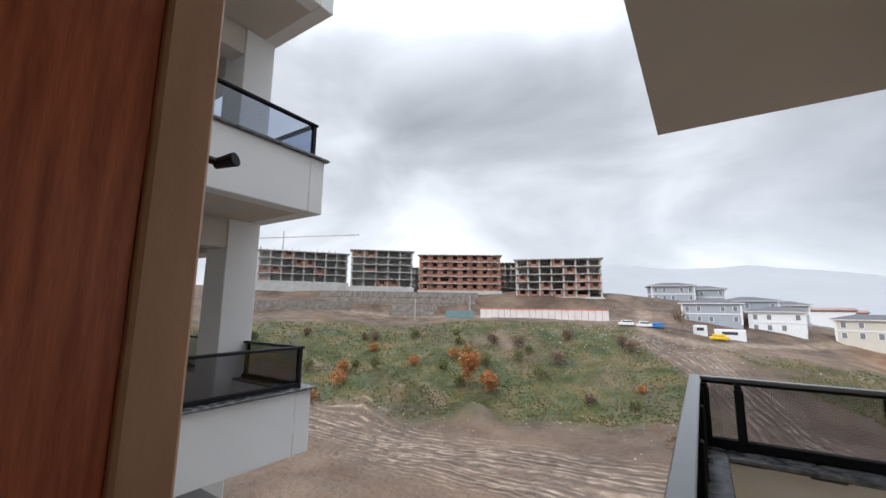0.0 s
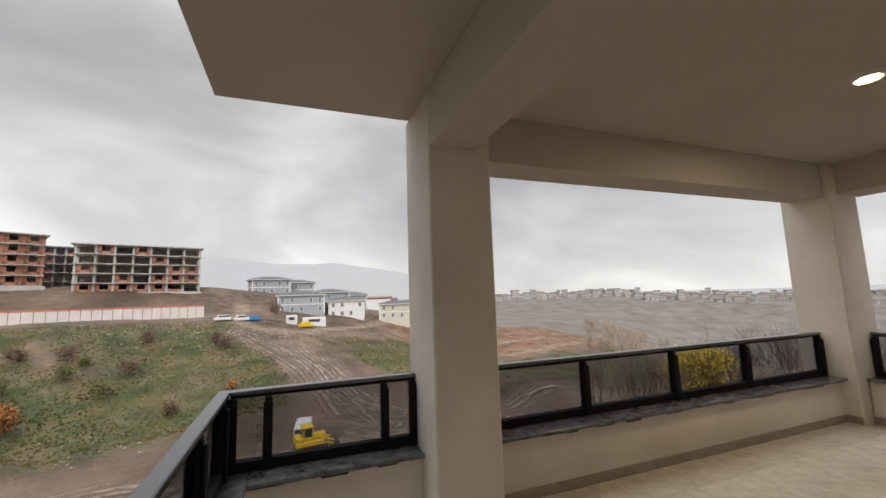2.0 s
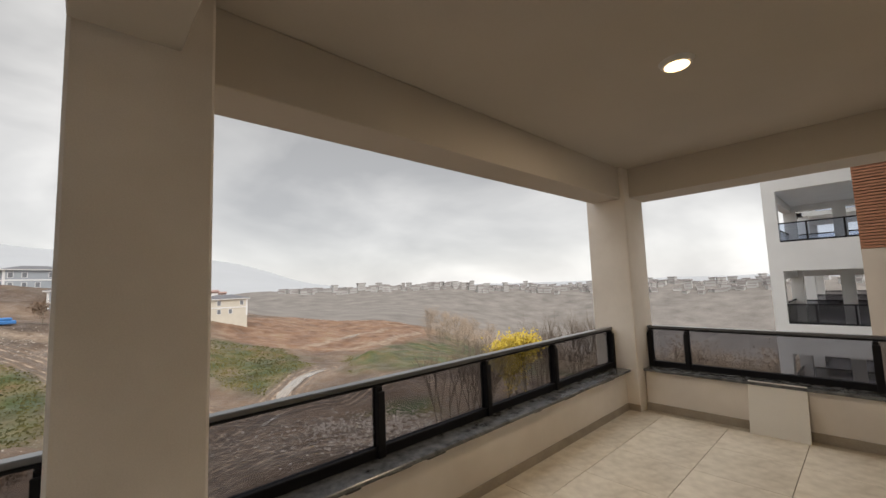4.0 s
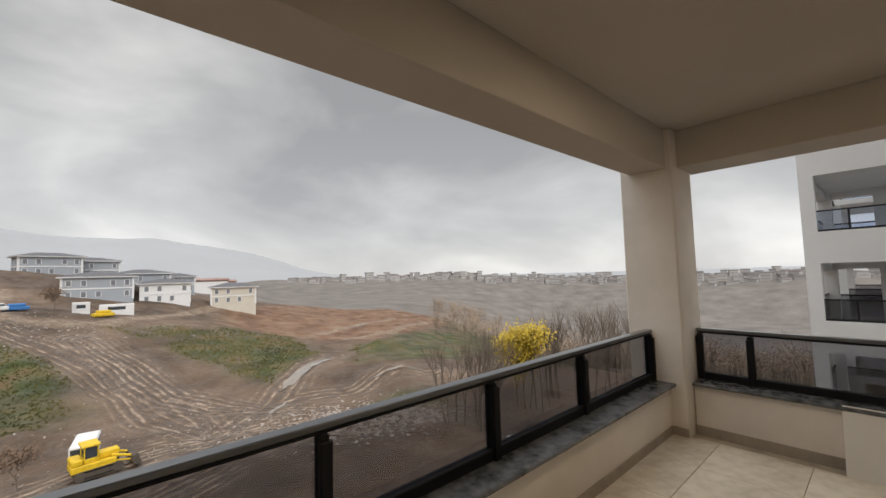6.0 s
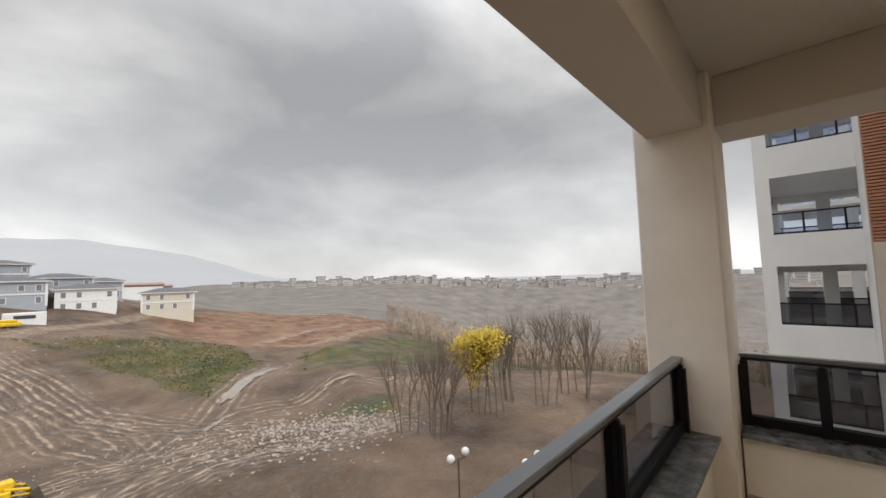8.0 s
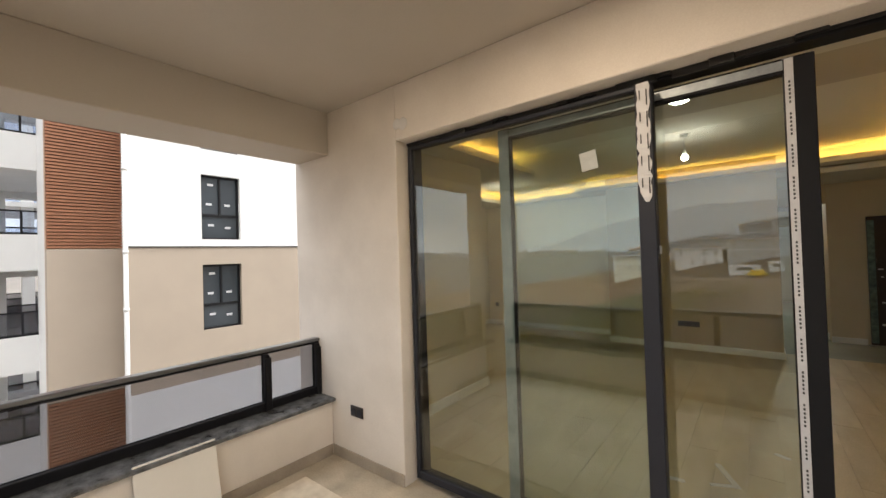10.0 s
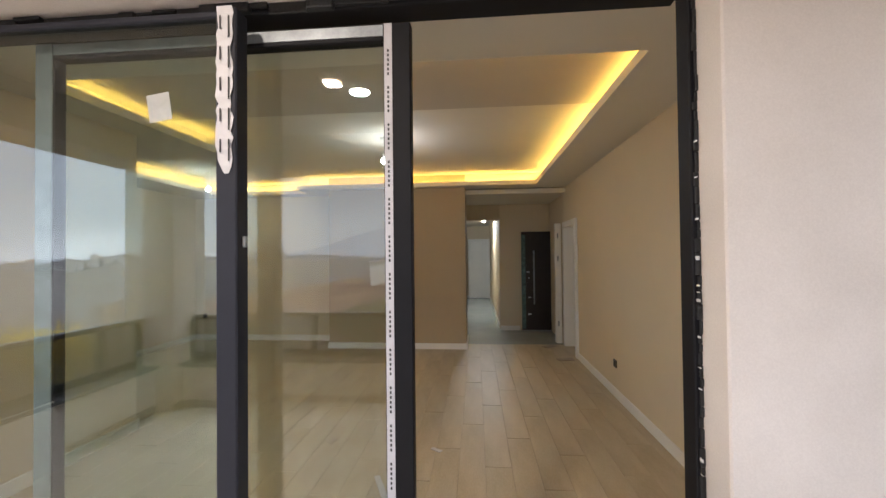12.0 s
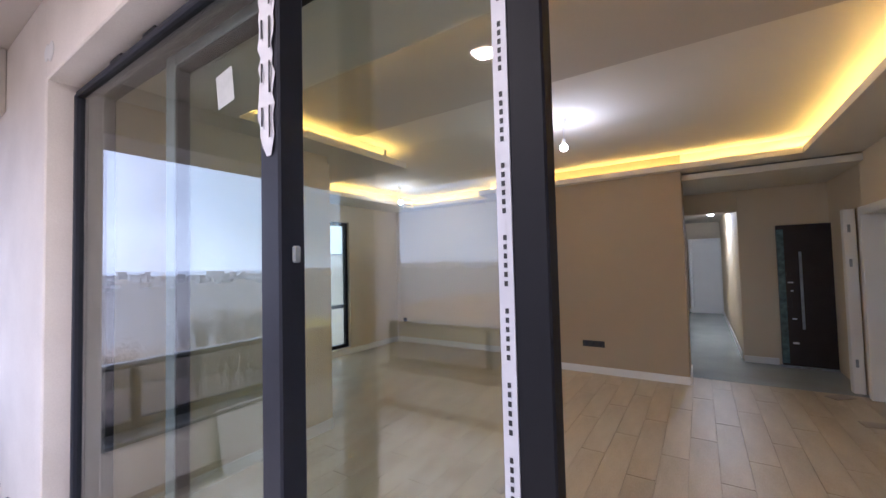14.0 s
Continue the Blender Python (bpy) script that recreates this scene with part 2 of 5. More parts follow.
SEPARATE = {"post", "pillar", "parapet", "beam", "handrail", "coping", "window", "sticker", "balcony_column", "balcony_parapet", "balcony_rail", "balcony_glass", "pane", "lock", "tape_scraps", "cab_glass", "long_handle", "moulding", "trim"}


def boxes(name, lst, m, bevel=0.0, parent=None):
    if parent is not None and name in SEPARATE:
        return [box(name, *b, m, bevel, parent) for b in lst][-1]
    bm = bmesh.new()
    for b in lst:
        add_box(bm, *b, bevel)
    return put_mesh(name, bm, m, parent)


def tube(bm, p0, p1, r0, r1, n=6):
    p0, p1 = Vector(p0), Vector(p1)
    q = (p1 - p0).to_track_quat("Z", "Y")
    rings = []
    for p, r in ((p0, r0), (p1, r1)):
        rings.append([bm.verts.new(p + q @ Vector((r * math.cos(2 * math.pi * i / n), r * math.sin(2 * math.pi * i / n), 0))) for i in range(n)])
    for i in range(n):
        bm.faces.new((rings[0][i], rings[0][(i + 1) % n], rings[1][(i + 1) % n], rings[1][i]))
    bm.faces.new(rings[0][::-1])
    bm.faces.new(rings[1])


def empty(name, x=0, y=0, z=0, rz=0):
    o = new(name)
    o.matrix_basis = pose(x, y, z, 0, 0, rz)
    return o


def sstep(a, b, v):
    t = min(1, max(0, (v - a) / (b - a)))
    return t * t * (3 - 2 * t)


# ---- balcony structure ----
H = 2.885
structure("floor", -0.1, 6.6, -2.6, 2.45, -0.25, -0.012, M_GROUT, "balcony floor bed with grey grout between cream tiles", "floor")
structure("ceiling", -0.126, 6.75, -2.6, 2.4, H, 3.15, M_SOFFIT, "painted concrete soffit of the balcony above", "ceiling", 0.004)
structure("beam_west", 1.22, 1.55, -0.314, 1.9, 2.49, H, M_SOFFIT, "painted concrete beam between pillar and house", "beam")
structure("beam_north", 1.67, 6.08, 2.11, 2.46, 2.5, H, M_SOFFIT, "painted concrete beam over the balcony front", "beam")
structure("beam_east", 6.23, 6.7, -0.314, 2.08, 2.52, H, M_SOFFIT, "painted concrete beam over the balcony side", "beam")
structure("pillar_1", 1.22, 1.67, 1.9, 2.47, -0.3, H, M_PLASTER, "cream plastered balcony pillar with soft edges", "pillar", 0.012)
structure("pillar_2", 6.08, 6.62, 2.06, 2.55, -0.3, H, M_PLASTER, "cream plastered corner pillar of the balcony", "pillar", 0.012)
structure("parapet_north", 1.67, 6.08, 2.2, 2.42, -0.3, 0.44, M_PLASTER, "cream plastered parapet under the glass railing", "parapet")
structure("parapet_northwest", 0.12, 1.22, 2.2, 2.42, -0.3, 0.44, M_PLASTER, "cream plastered parapet under the glass railing", "parapet")
structure("parapet_west", -0.1, 0.12, -0.56, 2.42, -0.3, 0.44, M_WHITE, "white rendered parapet on the balcony side", "parapet")
structure("parapet_east", 6.26, 6.6, -0.314, 2.05, -0.3, 0.44, M_PLASTER, "cream plastered parapet under the glass railing", "parapet")
structure("parapet_notch", -1.06, 0.12, -0.76, -0.56, -0.3, 0.44, M_WHITE, "white rendered parapet beside the wooden fin", "parapet")
structure("floor_passage", -1.1, -0.1, -2.6, -0.95, -0.25, -0.012, M_GROUT, "grouted floor bed of the side passage", "floor")
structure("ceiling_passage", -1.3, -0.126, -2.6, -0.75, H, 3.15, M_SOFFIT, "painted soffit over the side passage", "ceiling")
structure("wall_passage_south", -1.3, 1.12, -2.8, -2.6, -0.3, H, M_PLASTER, "cream plaster wall at the end of the passage")
structure("wall_passage_west", -1.3, -1.1, -2.6, -1.25, -0.3, H, M_PLASTER, "cream plaster wall beside the wooden fin")
for n, b in (("coping_north", (1.67, 6.08, 2.14, 2.47)), ("coping_northwest", (0.16, 1.22, 2.14, 2.47)), ("coping_west", (-0.14, 0.16, -0.53, 2.47)), ("coping_east", (6.21, 6.66, -0.314, 2.05)), ("coping_notch", (-1.06, 0.16, -0.79, -0.53))):
    structure(n, *b, 0.44, 0.468, M_GRANITE, "wet dark granite coping on the parapet", "coping", 0.006)
# ragged mortar under the coping
for n, (x0, x1, y) in (("mortar_north", (1.67, 6.08, 2.19)), ("mortar_northwest", (0.16, 1.22, 2.19))):
    bm = bmesh.new()
    x = x0
    while x < x1 - 0.02:
        w = min(random.uniform(0.05, 0.22), x1 - x)
        add_box(bm, x, x + w, y - random.uniform(0.002, 0.02), y + 0.009, 0.44 - random.uniform(0.006, 0.024), 0.442)
        x += w
    tagged(put_mesh(n, bm, M_MASTIC), "ragged dark mortar bed under the coping", "trim", "", "structure")
# tiled skirting
for n, b in (("skirting_north", (1.67, 6.08, 2.188, 2.2)), ("skirting_east", (6.248, 6.26, -0.3, 2.05)), ("skirting_house", (5.42, 6.248, -0.314, -0.302)), ("skirting_pillar", (6.068, 6.08, 2.06, 2.188))):
    structure(n, *b, -0.012, 0.075, M_SKTILE, "beige tile skirting with smeared grout", "skirting", 0.002)

# house front with the sliding door opening
structure("wall_house_west", 1.12, 2.24, -0.56, -0.314, -0.3, H, M_PLASTER, "cream plastered house wall beside the sliding door")
structure("wall_house_east", 5.42, 6.75, -0.56, -0.314, -0.3, H, M_PLASTER, "cream plastered house wall beside the sliding door")
structure("wall_house_lintel", 2.24, 5.42, -0.56, -0.314, 2.48, H, M_PLASTER, "cream plastered lintel over the sliding door")
structure("wall_house_side", 1.12, 1.44, -5.2, -0.56, -0.3, H, M_INNER, "cream painted living room wall")
# body of the house around
structure("facade_below", -0.12, 6.6, -14, 2.38, -18, -0.3, M_WHITE, "white rendered facade of the storeys below", "facade")
structure("storeys_above", -0.126, 6.75, -14.5, 2.38, 3.15, 9, M_WHITE, "white rendered storeys above", "facade")

structure("facade_below_east", 6.6, 8.7, -14, -2.5, -18, -0.3, M_WHITE, "white rendered facade of the storeys below", "facade")
structure("storeys_above_east", 6.75, 8.7, -14.5, -2.5, 3.15, 9, M_WHITE, "white rendered storeys above", "facade")
# ---- handrails and smoked glass ----


def railing(x0, y0, x1, y1, posts, label, glass=M_SMOKE, z=0.468, zt=0.95, endpost=True):
    """Glass railing on a parapet: base channel, posts, panes and a flat handrail."""
    L = math.hypot(x1 - x0, y1 - y0)
    e = empty("glass_railing", x0, y0, z, math.degrees(math.atan2(y1 - y0, x1 - x0)))
    h = zt - z
    box("handrail", 0, L, -0.035, 0.035, h - 0.028, h, M_RAILTOP, 0.005, e)
    box("rail_underside", 0.004, L - 0.004, -0.027, 0.027, h - 0.046, h - 0.0285, M_BLACK, 0.003, e)
    box("base_channel", 0, L, -0.03, 0.03, 0, 0.062, M_BLACK, 0.004, e)
    ps = [0.02] + list(posts) + [L - 0.02] if endpost else list(posts)
    first = None
    for p in ps:
        if first is None:
            first = bpy.data.meshes.new("post")
            bm = bmesh.new()
            add_box(bm, -0.02, 0.02, -0.034, 0.034, 0.0, h - 0.05, 0.005)
            add_box(bm, -0.027, 0.027, -0.05, -0.034, 0.0, h - 0.075, 0.004)
            bm.to_mesh(first)
            bm.free()
            first.materials.append(M_BLACK)
        o = new("post", first)
        o.parent = e
        o.location = (p, 0, 0)
    edges = sorted({0.02, L - 0.02, *posts})
    for a, b in zip(edges, edges[1:]):
        g = box("pane", a + 0.02, b - 0.02, -0.004, 0.004, 0.062, h - 0.048, glass, 0, e)
        g.visible_shadow = False
    return tagged(e, label, "railing", "balcony railings")


railing(1.67, 2.36, 6.08, 2.36, (1.05, 2.09, 3.11), "black metal railing with smoked glass panes on parapet")
railing(0.035, 2.36, 1.22, 2.36, (0.22, 0.96), "black metal railing with smoked glass on north parapet")
railing(0.0, -0.62, 0.0, 2.395, (0.75, 1.5, 2.25, 2.85), "anthracite railing with smoked glass on west parapet")
railing(6.46, 2.05, 6.46, -0.314, (0.417, 1.89), "black metal railing with smoked glass on east parapet")
railing(-1.05, -0.66, -0.036, -0.66, (0.5,), "short black glass railing beside the wooden fin")

# wooden fin with its post and a small black spot lamp
fin = empty("wooden_fin", -1.12, -0.782, 0)
box("panel", -0.03, 0.03, -0.42, -0.04, -0.3, H, M_WOOD, 0.004, fin)
box("post", -0.06, 0.06, -0.04, 0.1, -0.3, H, M_BROWN, 0.01, fin)
tagged(fin, "mahogany veneered fin with a brown painted post", "wall fin")
sp = empty("wall_spot", -1.14, -0.655, 1.86)
bm = bmesh.new()
tube(bm, (0, -0.06, 0), (0, 0.03, 0), 0.012, 0.012)
tube(bm, (-0.01, 0.03, -0.005), (0.05, 0.06, 0.008), 0.016, 0.022, 12)
put_mesh("head", bm, M_BLACK, sp)
tagged(sp, "small black spot lamp on the brown post", "lamp")

# ---- sliding door ----
door = empty("sliding_door", 2.24, -0.5, 0)
DX = 3.18
boxes("frame", [(0, 0.022, -0.03, 0.05, 0.0, 2.48), (DX - 0.035, DX, -0.06, 0.05, 0.0, 2.48), (0.022, DX - 0.035, -0.06, 0.05, 2.452, 2.48), (0.022, DX - 0.035, -0.06, 0.05, 0.0, 0.03)], M_BLACK, 0.004, door)
boxes("fixed_sash", [(1.525, 1.6, 0.06, 0.13, 0.03, 2.43), (DX - 0.065, DX - 0.036, 0.052, 0.1, 0.03, 2.43), (1.595, DX - 0.065, 0.052, 0.1, 2.415, 2.44), (1.595, DX - 0.065, 0.052, 0.1, 0.03, 0.085)], M_ANTH, 0.005, door)
g = box("fixed_pane", 1.595, DX - 0.065, 0.074, 0.082, 0.085, 2.415, M_GLASS, 0, door)
g.visible_shadow = False
boxes("sliding_sash", [(0.95, 1.05, -0.055, -0.005, 0.03, 2.425), (2.36, 2.44, -0.055, -0.005, 0.03, 2.43), (1.05, 2.36, -0.055, -0.005, 2.36, 2.425), (1.05, 2.36, -0.055, -0.005, 0.03, 0.1)], M_BLACK, 0.004, door)
box("foil_strip", 2.365, 2.435, -0.005, -0.001, 0.04, 2.42, M_FOIL, 0, door)
boxes("top_foil", [(1.05, 2.36, -0.005, -0.001, 2.375, 2.415)], M_FOIL, 0, door)
box("tape_strip", 1.017, 1.046, -0.005, -0.001, 0.04, 2.42, M_TAPE, 0, door)
g = box("sliding_pane", 1.05, 2.36, -0.034, -0.026, 0.1, 2.36, M_GLASS2, 0, door)
g.visible_shadow = False
box("latch", 1.514, 1.525, 0.08, 0.1, 1.61, 1.65, M_FOIL, 0.004, door)
# torn protective paper at the top of the sash
bm = bmesh.new()
vs = []
for i in range(25):
    z = 1.86 + 0.57 * i / 24
    a = 1.53 + (random.uniform(0, 0.012) if i else 0.02)
    b = 1.597 - random.uniform(0, 0.014) - (0.02 if i < 2 else 0)
    vs.append((bm.verts.new((a, 0.1325 + random.uniform(0, 0.006), z)), bm.verts.new((b, 0.1325 + random.uniform(0, 0.004), z))))
for (a, b), (c, d) in zip(vs, vs[1:]):
    bm.faces.new((a, b, d, c))
p = put_mesh("torn_paper", bm, M_TAPE, door)
md = p.modifiers.new("thick", "SOLIDIFY")
md.thickness = 0.001
# unreadable print marks down the tapes
bm = bmesh.new()
for k in range(17):
    for j in range(6):
        z = 0.07 + k * 0.135 + j * 0.017
        add_box(bm, 1.028, 1.0345, -0.001, 0.0004, z, z + 0.0095)
for k in range(5):
    z = 1.9 + k * 0.105
    for a in (1.543, 1.573):
        add_box(bm, a, a + 0.005, 0.139, 0.1405, z + 0.03 * (a > 1.55), z + 0.075)
put_mesh("print", bm, M_INK, door)
tagged(door, "black aluminium sliding door, half open, with protective tape", "sliding door")
# white paper sticker on the pane
st = box("sticker", -0.043, 0.043, 0, 0.0015, -0.05, 0.05, mat("grey_sticker_film", (0.42, 0.44, 0.42), 0.5, 0.1, 20, 90, 0.1), 0.0004)
st.matrix_basis = pose(4.082, -0.416, 2.114, 0, 8, 0)
tagged(st, "pale square sticker on the fixed glass pane", "sticker")
# ragged mastic round the frame
bm = bmesh.new()
for (x, s) in ((2.24, 1), (5.42, -1)):
    z = 0.0
    while z < 2.44:
        l = random.uniform(0.025, 0.08)
        d = random.uniform(0.008, 0.018)
        add_box(bm, min(x, x + s * d), max(x, x + s * d), -0.449, -0.449 + random.uniform(0.004, 0.013), z, min(2.47, z + l), 0.003)
        z += l
x = 2.26
while x < 5.38:
    l = random.uniform(0.05, 0.2)
    add_box(bm, x, x + l, -0.449, -0.449 + random.uniform(0.008, 0.03), 2.48 - random.uniform(0.012, 0.04), 2.48, 0.003)
    x += l
tagged(put_mesh("mastic", bm, M_MASTIC), "ragged black mastic around the door frame", "sealant", "", "structure")
bm = bmesh.new()
for i in range(40):
    x = random.choice((2.262, 5.398))
    z = random.uniform(0.1, 2.4)
    s = random.uniform(0.002, 0.006)
    add_box(bm, x - s / 2, x + s / 2, -0.43, -0.413, z, z + s * random.uniform(1, 3), 0.001)
tagged(put_mesh("plaster_specks", bm, M_PATCH), "white plaster specks on the mastic", "plaster", "", "stuff")


def blob(name, x, y, z, parts, m):
    bm = bmesh.new()
    for dx, dz, r in parts:
        for v in bmesh.ops.create_icosphere(bm, subdivisions=2, radius=r)["verts"]:
            v.co = Vector((dx + v.co.x, v.co.y * 0.12, dz + v.co.z * (1 + 0.2 * noise.noise(v.co * 30))))
    o = put_mesh(name, bm, m, None, True)
    o.location = (x, y, z)
    return o


tagged(blob("filler_patch", 5.37, -0.312, 2.585, ((-0.03, 0, 0.045), (0.03, 0.01, 0.04)), M_PATCH), "white filler patch on the plastered wall", "patch")


def socket(x, y, z, rz, label, w=0.15):
    e = empty("socket", x, y, z, rz)
    box("plate", -w / 2, w / 2, -0.012, 0.0, -0.043, 0.043, M_SOCKET, 0.004, e)
    n = 1 if w < 0.1 else 2 if w < 0.2 else 3
    for i in range(n):
        cx = -w / 2 + w * (i + 0.5) / n
        bm = bmesh.new()
        tube(bm, (cx, -0.0125, 0), (cx, -0.016, 0), 0.028, 0.026, 14)
        put_mesh("insert", bm, M_ANTH, e)
    return tagged(e, label, "socket", "wall sockets")


socket(5.935, -0.314, 0.41, 180, "black double socket on the balcony wall")

# loose white tile leaning on the parapet
tile = box("leaning_tile", -0.22, 0.22, -0.006, 0.006, 0, 0.5, M_BOARD, 0.002)
tile.matrix_basis = pose(6.115, 0.845, -0.008, 0, 0, 0) @ Matrix.Rotation(radians(90), 4, "Z") @ Matrix.Rotation(radians(14), 4, "X") @ Matrix.Rotation(math.pi, 4, "Z")
tagged(tile, "white glazed tile leaning against the parapet", "tile")

# downlight in the soffit
dl = empty("downlight", 4.0, 0.84, H)
bm = bmesh.new()
for a, b, z0, z1 in ((0.085, 0.1, -0.03, -0.0), (0.1, 0.1, -0.0, 0.01)):
    tube(bm, (0, 0, z1), (0, 0, z0), b, a, 28)
put_mesh("rim", bm, M_CABWHITE, dl)
bm = bmesh.new()
tube(bm, (0, 0, -0.0305), (0, 0, -0.034), 0.07, 0.068, 28)
put_mesh("diffuser", bm, M_DOWN, dl)
tagged(dl, "round surface downlight glowing warm on the soffit", "downlight")

# ---- living room ----
structure("floor_bay", 6.3, 8.6, -6.4, -2.5, -0.25, -0.01, M_GROUT, "floor bed under the oak boards", "floor")
structure("floor_room", 1.12, 6.3, -14, -0.56, -0.25, -0.01, M_GROUT, "floor bed under the oak boards", "floor")
structure("wall_side_south", 1.12, 1.44, -7.6, -6.05, -0.3, H, M_INNER, "cream painted wall beside the inner door")
structure("wall_over_inner_door", 1.12, 1.44, -6.05, -5.2, 2.07, H, M_INNER, "cream painted wall over the inner door")
structure("wall_feature", 3.136, 5.5, -6.4, -5.7, 0, 2.95, M_FEATURE, "taupe painted feature wall of the living room")
structure("wall_far", 5.5, 8.6, -6.5, -6.3, 0, 2.95, M_INNER, "cream painted far wall of the living room")
structure("wall_nib", 6.1, 6.3, -2.5, -0.56, 0, 2.95, M_INNER, "cream painted wall beside the sliding door")
structure("wall_nib_back", 6.3, 8.4, -2.7, -2.5, 0, 2.95, M_INNER, "cream painted wall of the side bay")
structure("wall_room_east", 8.4, 8.6, -3.8, -2.7, 0, 2.95, M_INNER, "cream painted east wall")
structure("wall_room_east_far", 8.4, 8.6, -6.3, -4.95, 0, 2.95, M_INNER, "cream painted east wall")
structure("wall_room_east_top", 8.4, 8.6, -4.95, -3.8, 2.4, 2.95, M_INNER, "cream painted wall over the window")
structure("wall_room_east_sill", 8.4, 8.6, -4.95, -3.8, -0.1, 0.12, M_INNER, "cream painted wall under the window")
win = empty("window", 8.46, -4.95, 0.12)
boxes("frame", [(0, 0.07, 0, 0.06, 0, 2.28), (0, 0.07, 1.09, 1.15, 0, 2.28), (0, 0.07, 0.06, 1.09, 0, 0.06), (0, 0.07, 0.06, 1.09, 2.22, 2.28), (0, 0.07, 0.06, 1.09, 0.72, 0.78)], M_BLACK, 0.004, win)
g = box("pane", 0.03, 0.038, 0.06, 1.09, 0.06, 2.22, M_GLASS, 0, win)
g.visible_shadow = False
tagged(win, "black framed window in the living room east wall", "window", "", "structure")

# hall beyond
structure("wall_hall_south", 1.12, 2.47, -7.6, -7.38, 0, 2.95, M_INNER, "cream painted hall wall beside the entrance door")
structure("wall_hall_lintel", 2.47, 3.4, -7.6, -7.38, 2.3, 2.95, M_INNER, "lintel over the corridor opening")
structure("wall_hall_east", 3.3, 3.5, -14, -6.4, 0, 2.95, M_INNER, "cream painted corridor wall")
structure("wall_hall_west", 2.27, 2.47, -14, -7.6, 0, 2.95, M_INNER, "cream painted corridor wall")
structure("wall_hall_end", 1.12, 3.5, -14.2, -13.6, 0, 2.95, M_INNER, "cream painted end wall of the corridor")
structure("ceiling_hall", 1.12, 3.5, -14.2, -5.9, 2.62, 2.7, M_CEIL, "white painted hall ceiling", "ceiling")
structure("roof_slab_east", 6.3, 8.7, -14.2, -2.5, 2.99, 3.14, M_CONC, "concrete slab over the side bay", "ceiling")
structure("roof_slab", 1.12, 6.3, -14.2, -0.56, 2.99, 3.14, M_CONC, "concrete slab over the living room", "ceiling")
structure("wall_behind_entrance", 0.9, 1.12, -9, -0.9, -0.3, H, M_WHITE, "white rendered outer wall of the house")

# lowered ceiling with an L-shaped recess, lit from a cove
LOW, UP = 2.717, 2.93
bm = bmesh.new()
for b in ((1.34, 1.98, -5.9, -0.56), (1.98, 6.1, -1.39, -0.56), (5.78, 6.1, -2.5, -1.39), (5.78, 8.4, -3.38, -2.5), (7.7, 8.4, -6.3, -3.38), (1.98, 6.0, -5.9, -5.55), (6.0, 7.7, -6.3, -6.0), (5.5, 6.0, -6.3, -5.9)):
    add_box(bm, *b, LOW, LOW + 0.07)
add_box(bm, 1.34, 6.1, -2.5, -0.56, UP, UP + 0.05)
add_box(bm, 1.34, 8.4, -6.3, -2.5, UP, UP + 0.05)
tagged(put_mesh("ceiling_room", bm, M_CEIL), "lowered ceiling with an L-shaped lit recess", "ceiling", "", "structure")
bm = bmesh.new()
o = 0.16
for b in ((1.98 - o - 0.03, 1.98 - o, -5.55 - o, -1.39 + o), (1.98 - o, 5.78 + o, -1.39 + o, -1.39 + o + 0.03), (5.78 + o, 5.78 + o + 0.03, -3.38 + o, -1.39 + o), (5.78 + o, 7.7 + o, -3.38 + o, -3.38 + o + 0.03), (7.7 + o, 7.7 + o + 0.03, -6.0 - o, -3.38 + o), (1.98 - o, 6.0 - o, -5.55 - o - 0.03, -5.55 - o), (6.0 - o, 7.7 + o, -6.0 - o - 0.03, -6.0 - o)):
    add_box(bm, *b, LOW + 0.07, UP)
tagged(put_mesh("cove_upstand", bm, M_CEIL), "white upstand inside the ceiling cove", "ceiling", "", "structure")
bm = bmesh.new()
q = 0.1
for b in ((1.98 - q, 1.98 - q + 0.02, -5.55 - q, -1.39 + q), (1.98 - q, 5.78 + q, -1.39 + q - 0.02, -1.39 + q), (5.78 + q - 0.02, 5.78 + q, -3.38 + q, -1.39 + q), (5.78 + q, 7.7 + q, -3.38 + q - 0.02, -3.38 + q), (7.7 + q - 0.02, 7.7 + q, -6.0 - q, -3.38 + q), (1.98 - q, 6.0 - q, -5.55 - q, -5.55 - q + 0.02), (6.0 - q, 7.7 + q, -6.0 - q, -6.0 - q + 0.02)):
    add_box(bm, *b, LOW + 0.071, LOW + 0.081)
tagged(put_mesh("led_strip", bm, M_LED), "warm yellow led strip in the ceiling cove", "light strip")


def pendant(x, y):
    e = empty("bulb_pendant", x, y, UP)
    bm = bmesh.new()
    tube(bm, (0, 0, 0), (0, 0, -0.04), 0.05, 0.03, 14)
    tube(bm, (0, 0, -0.04), (0, 0, -0.19), 0.004, 0.005)
    tube(bm, (0, 0, -0.19), (0, 0, -0.235), 0.018, 0.02, 12)
    put_mesh("holder", bm, M_CABWHITE, e)
    bm = bmesh.new()
    bmesh.ops.create_uvsphere(bm, u_segments=14, v_segments=8, radius=0.036, matrix=Matrix.Translation((0, 0, -0.265)))
    ob = put_mesh("bulb", bm, M_BULB, e, True)
    ob.visible_shadow = False
    return tagged(e, "bare glowing bulb on a white cord", "bulb", "pendant bulbs")


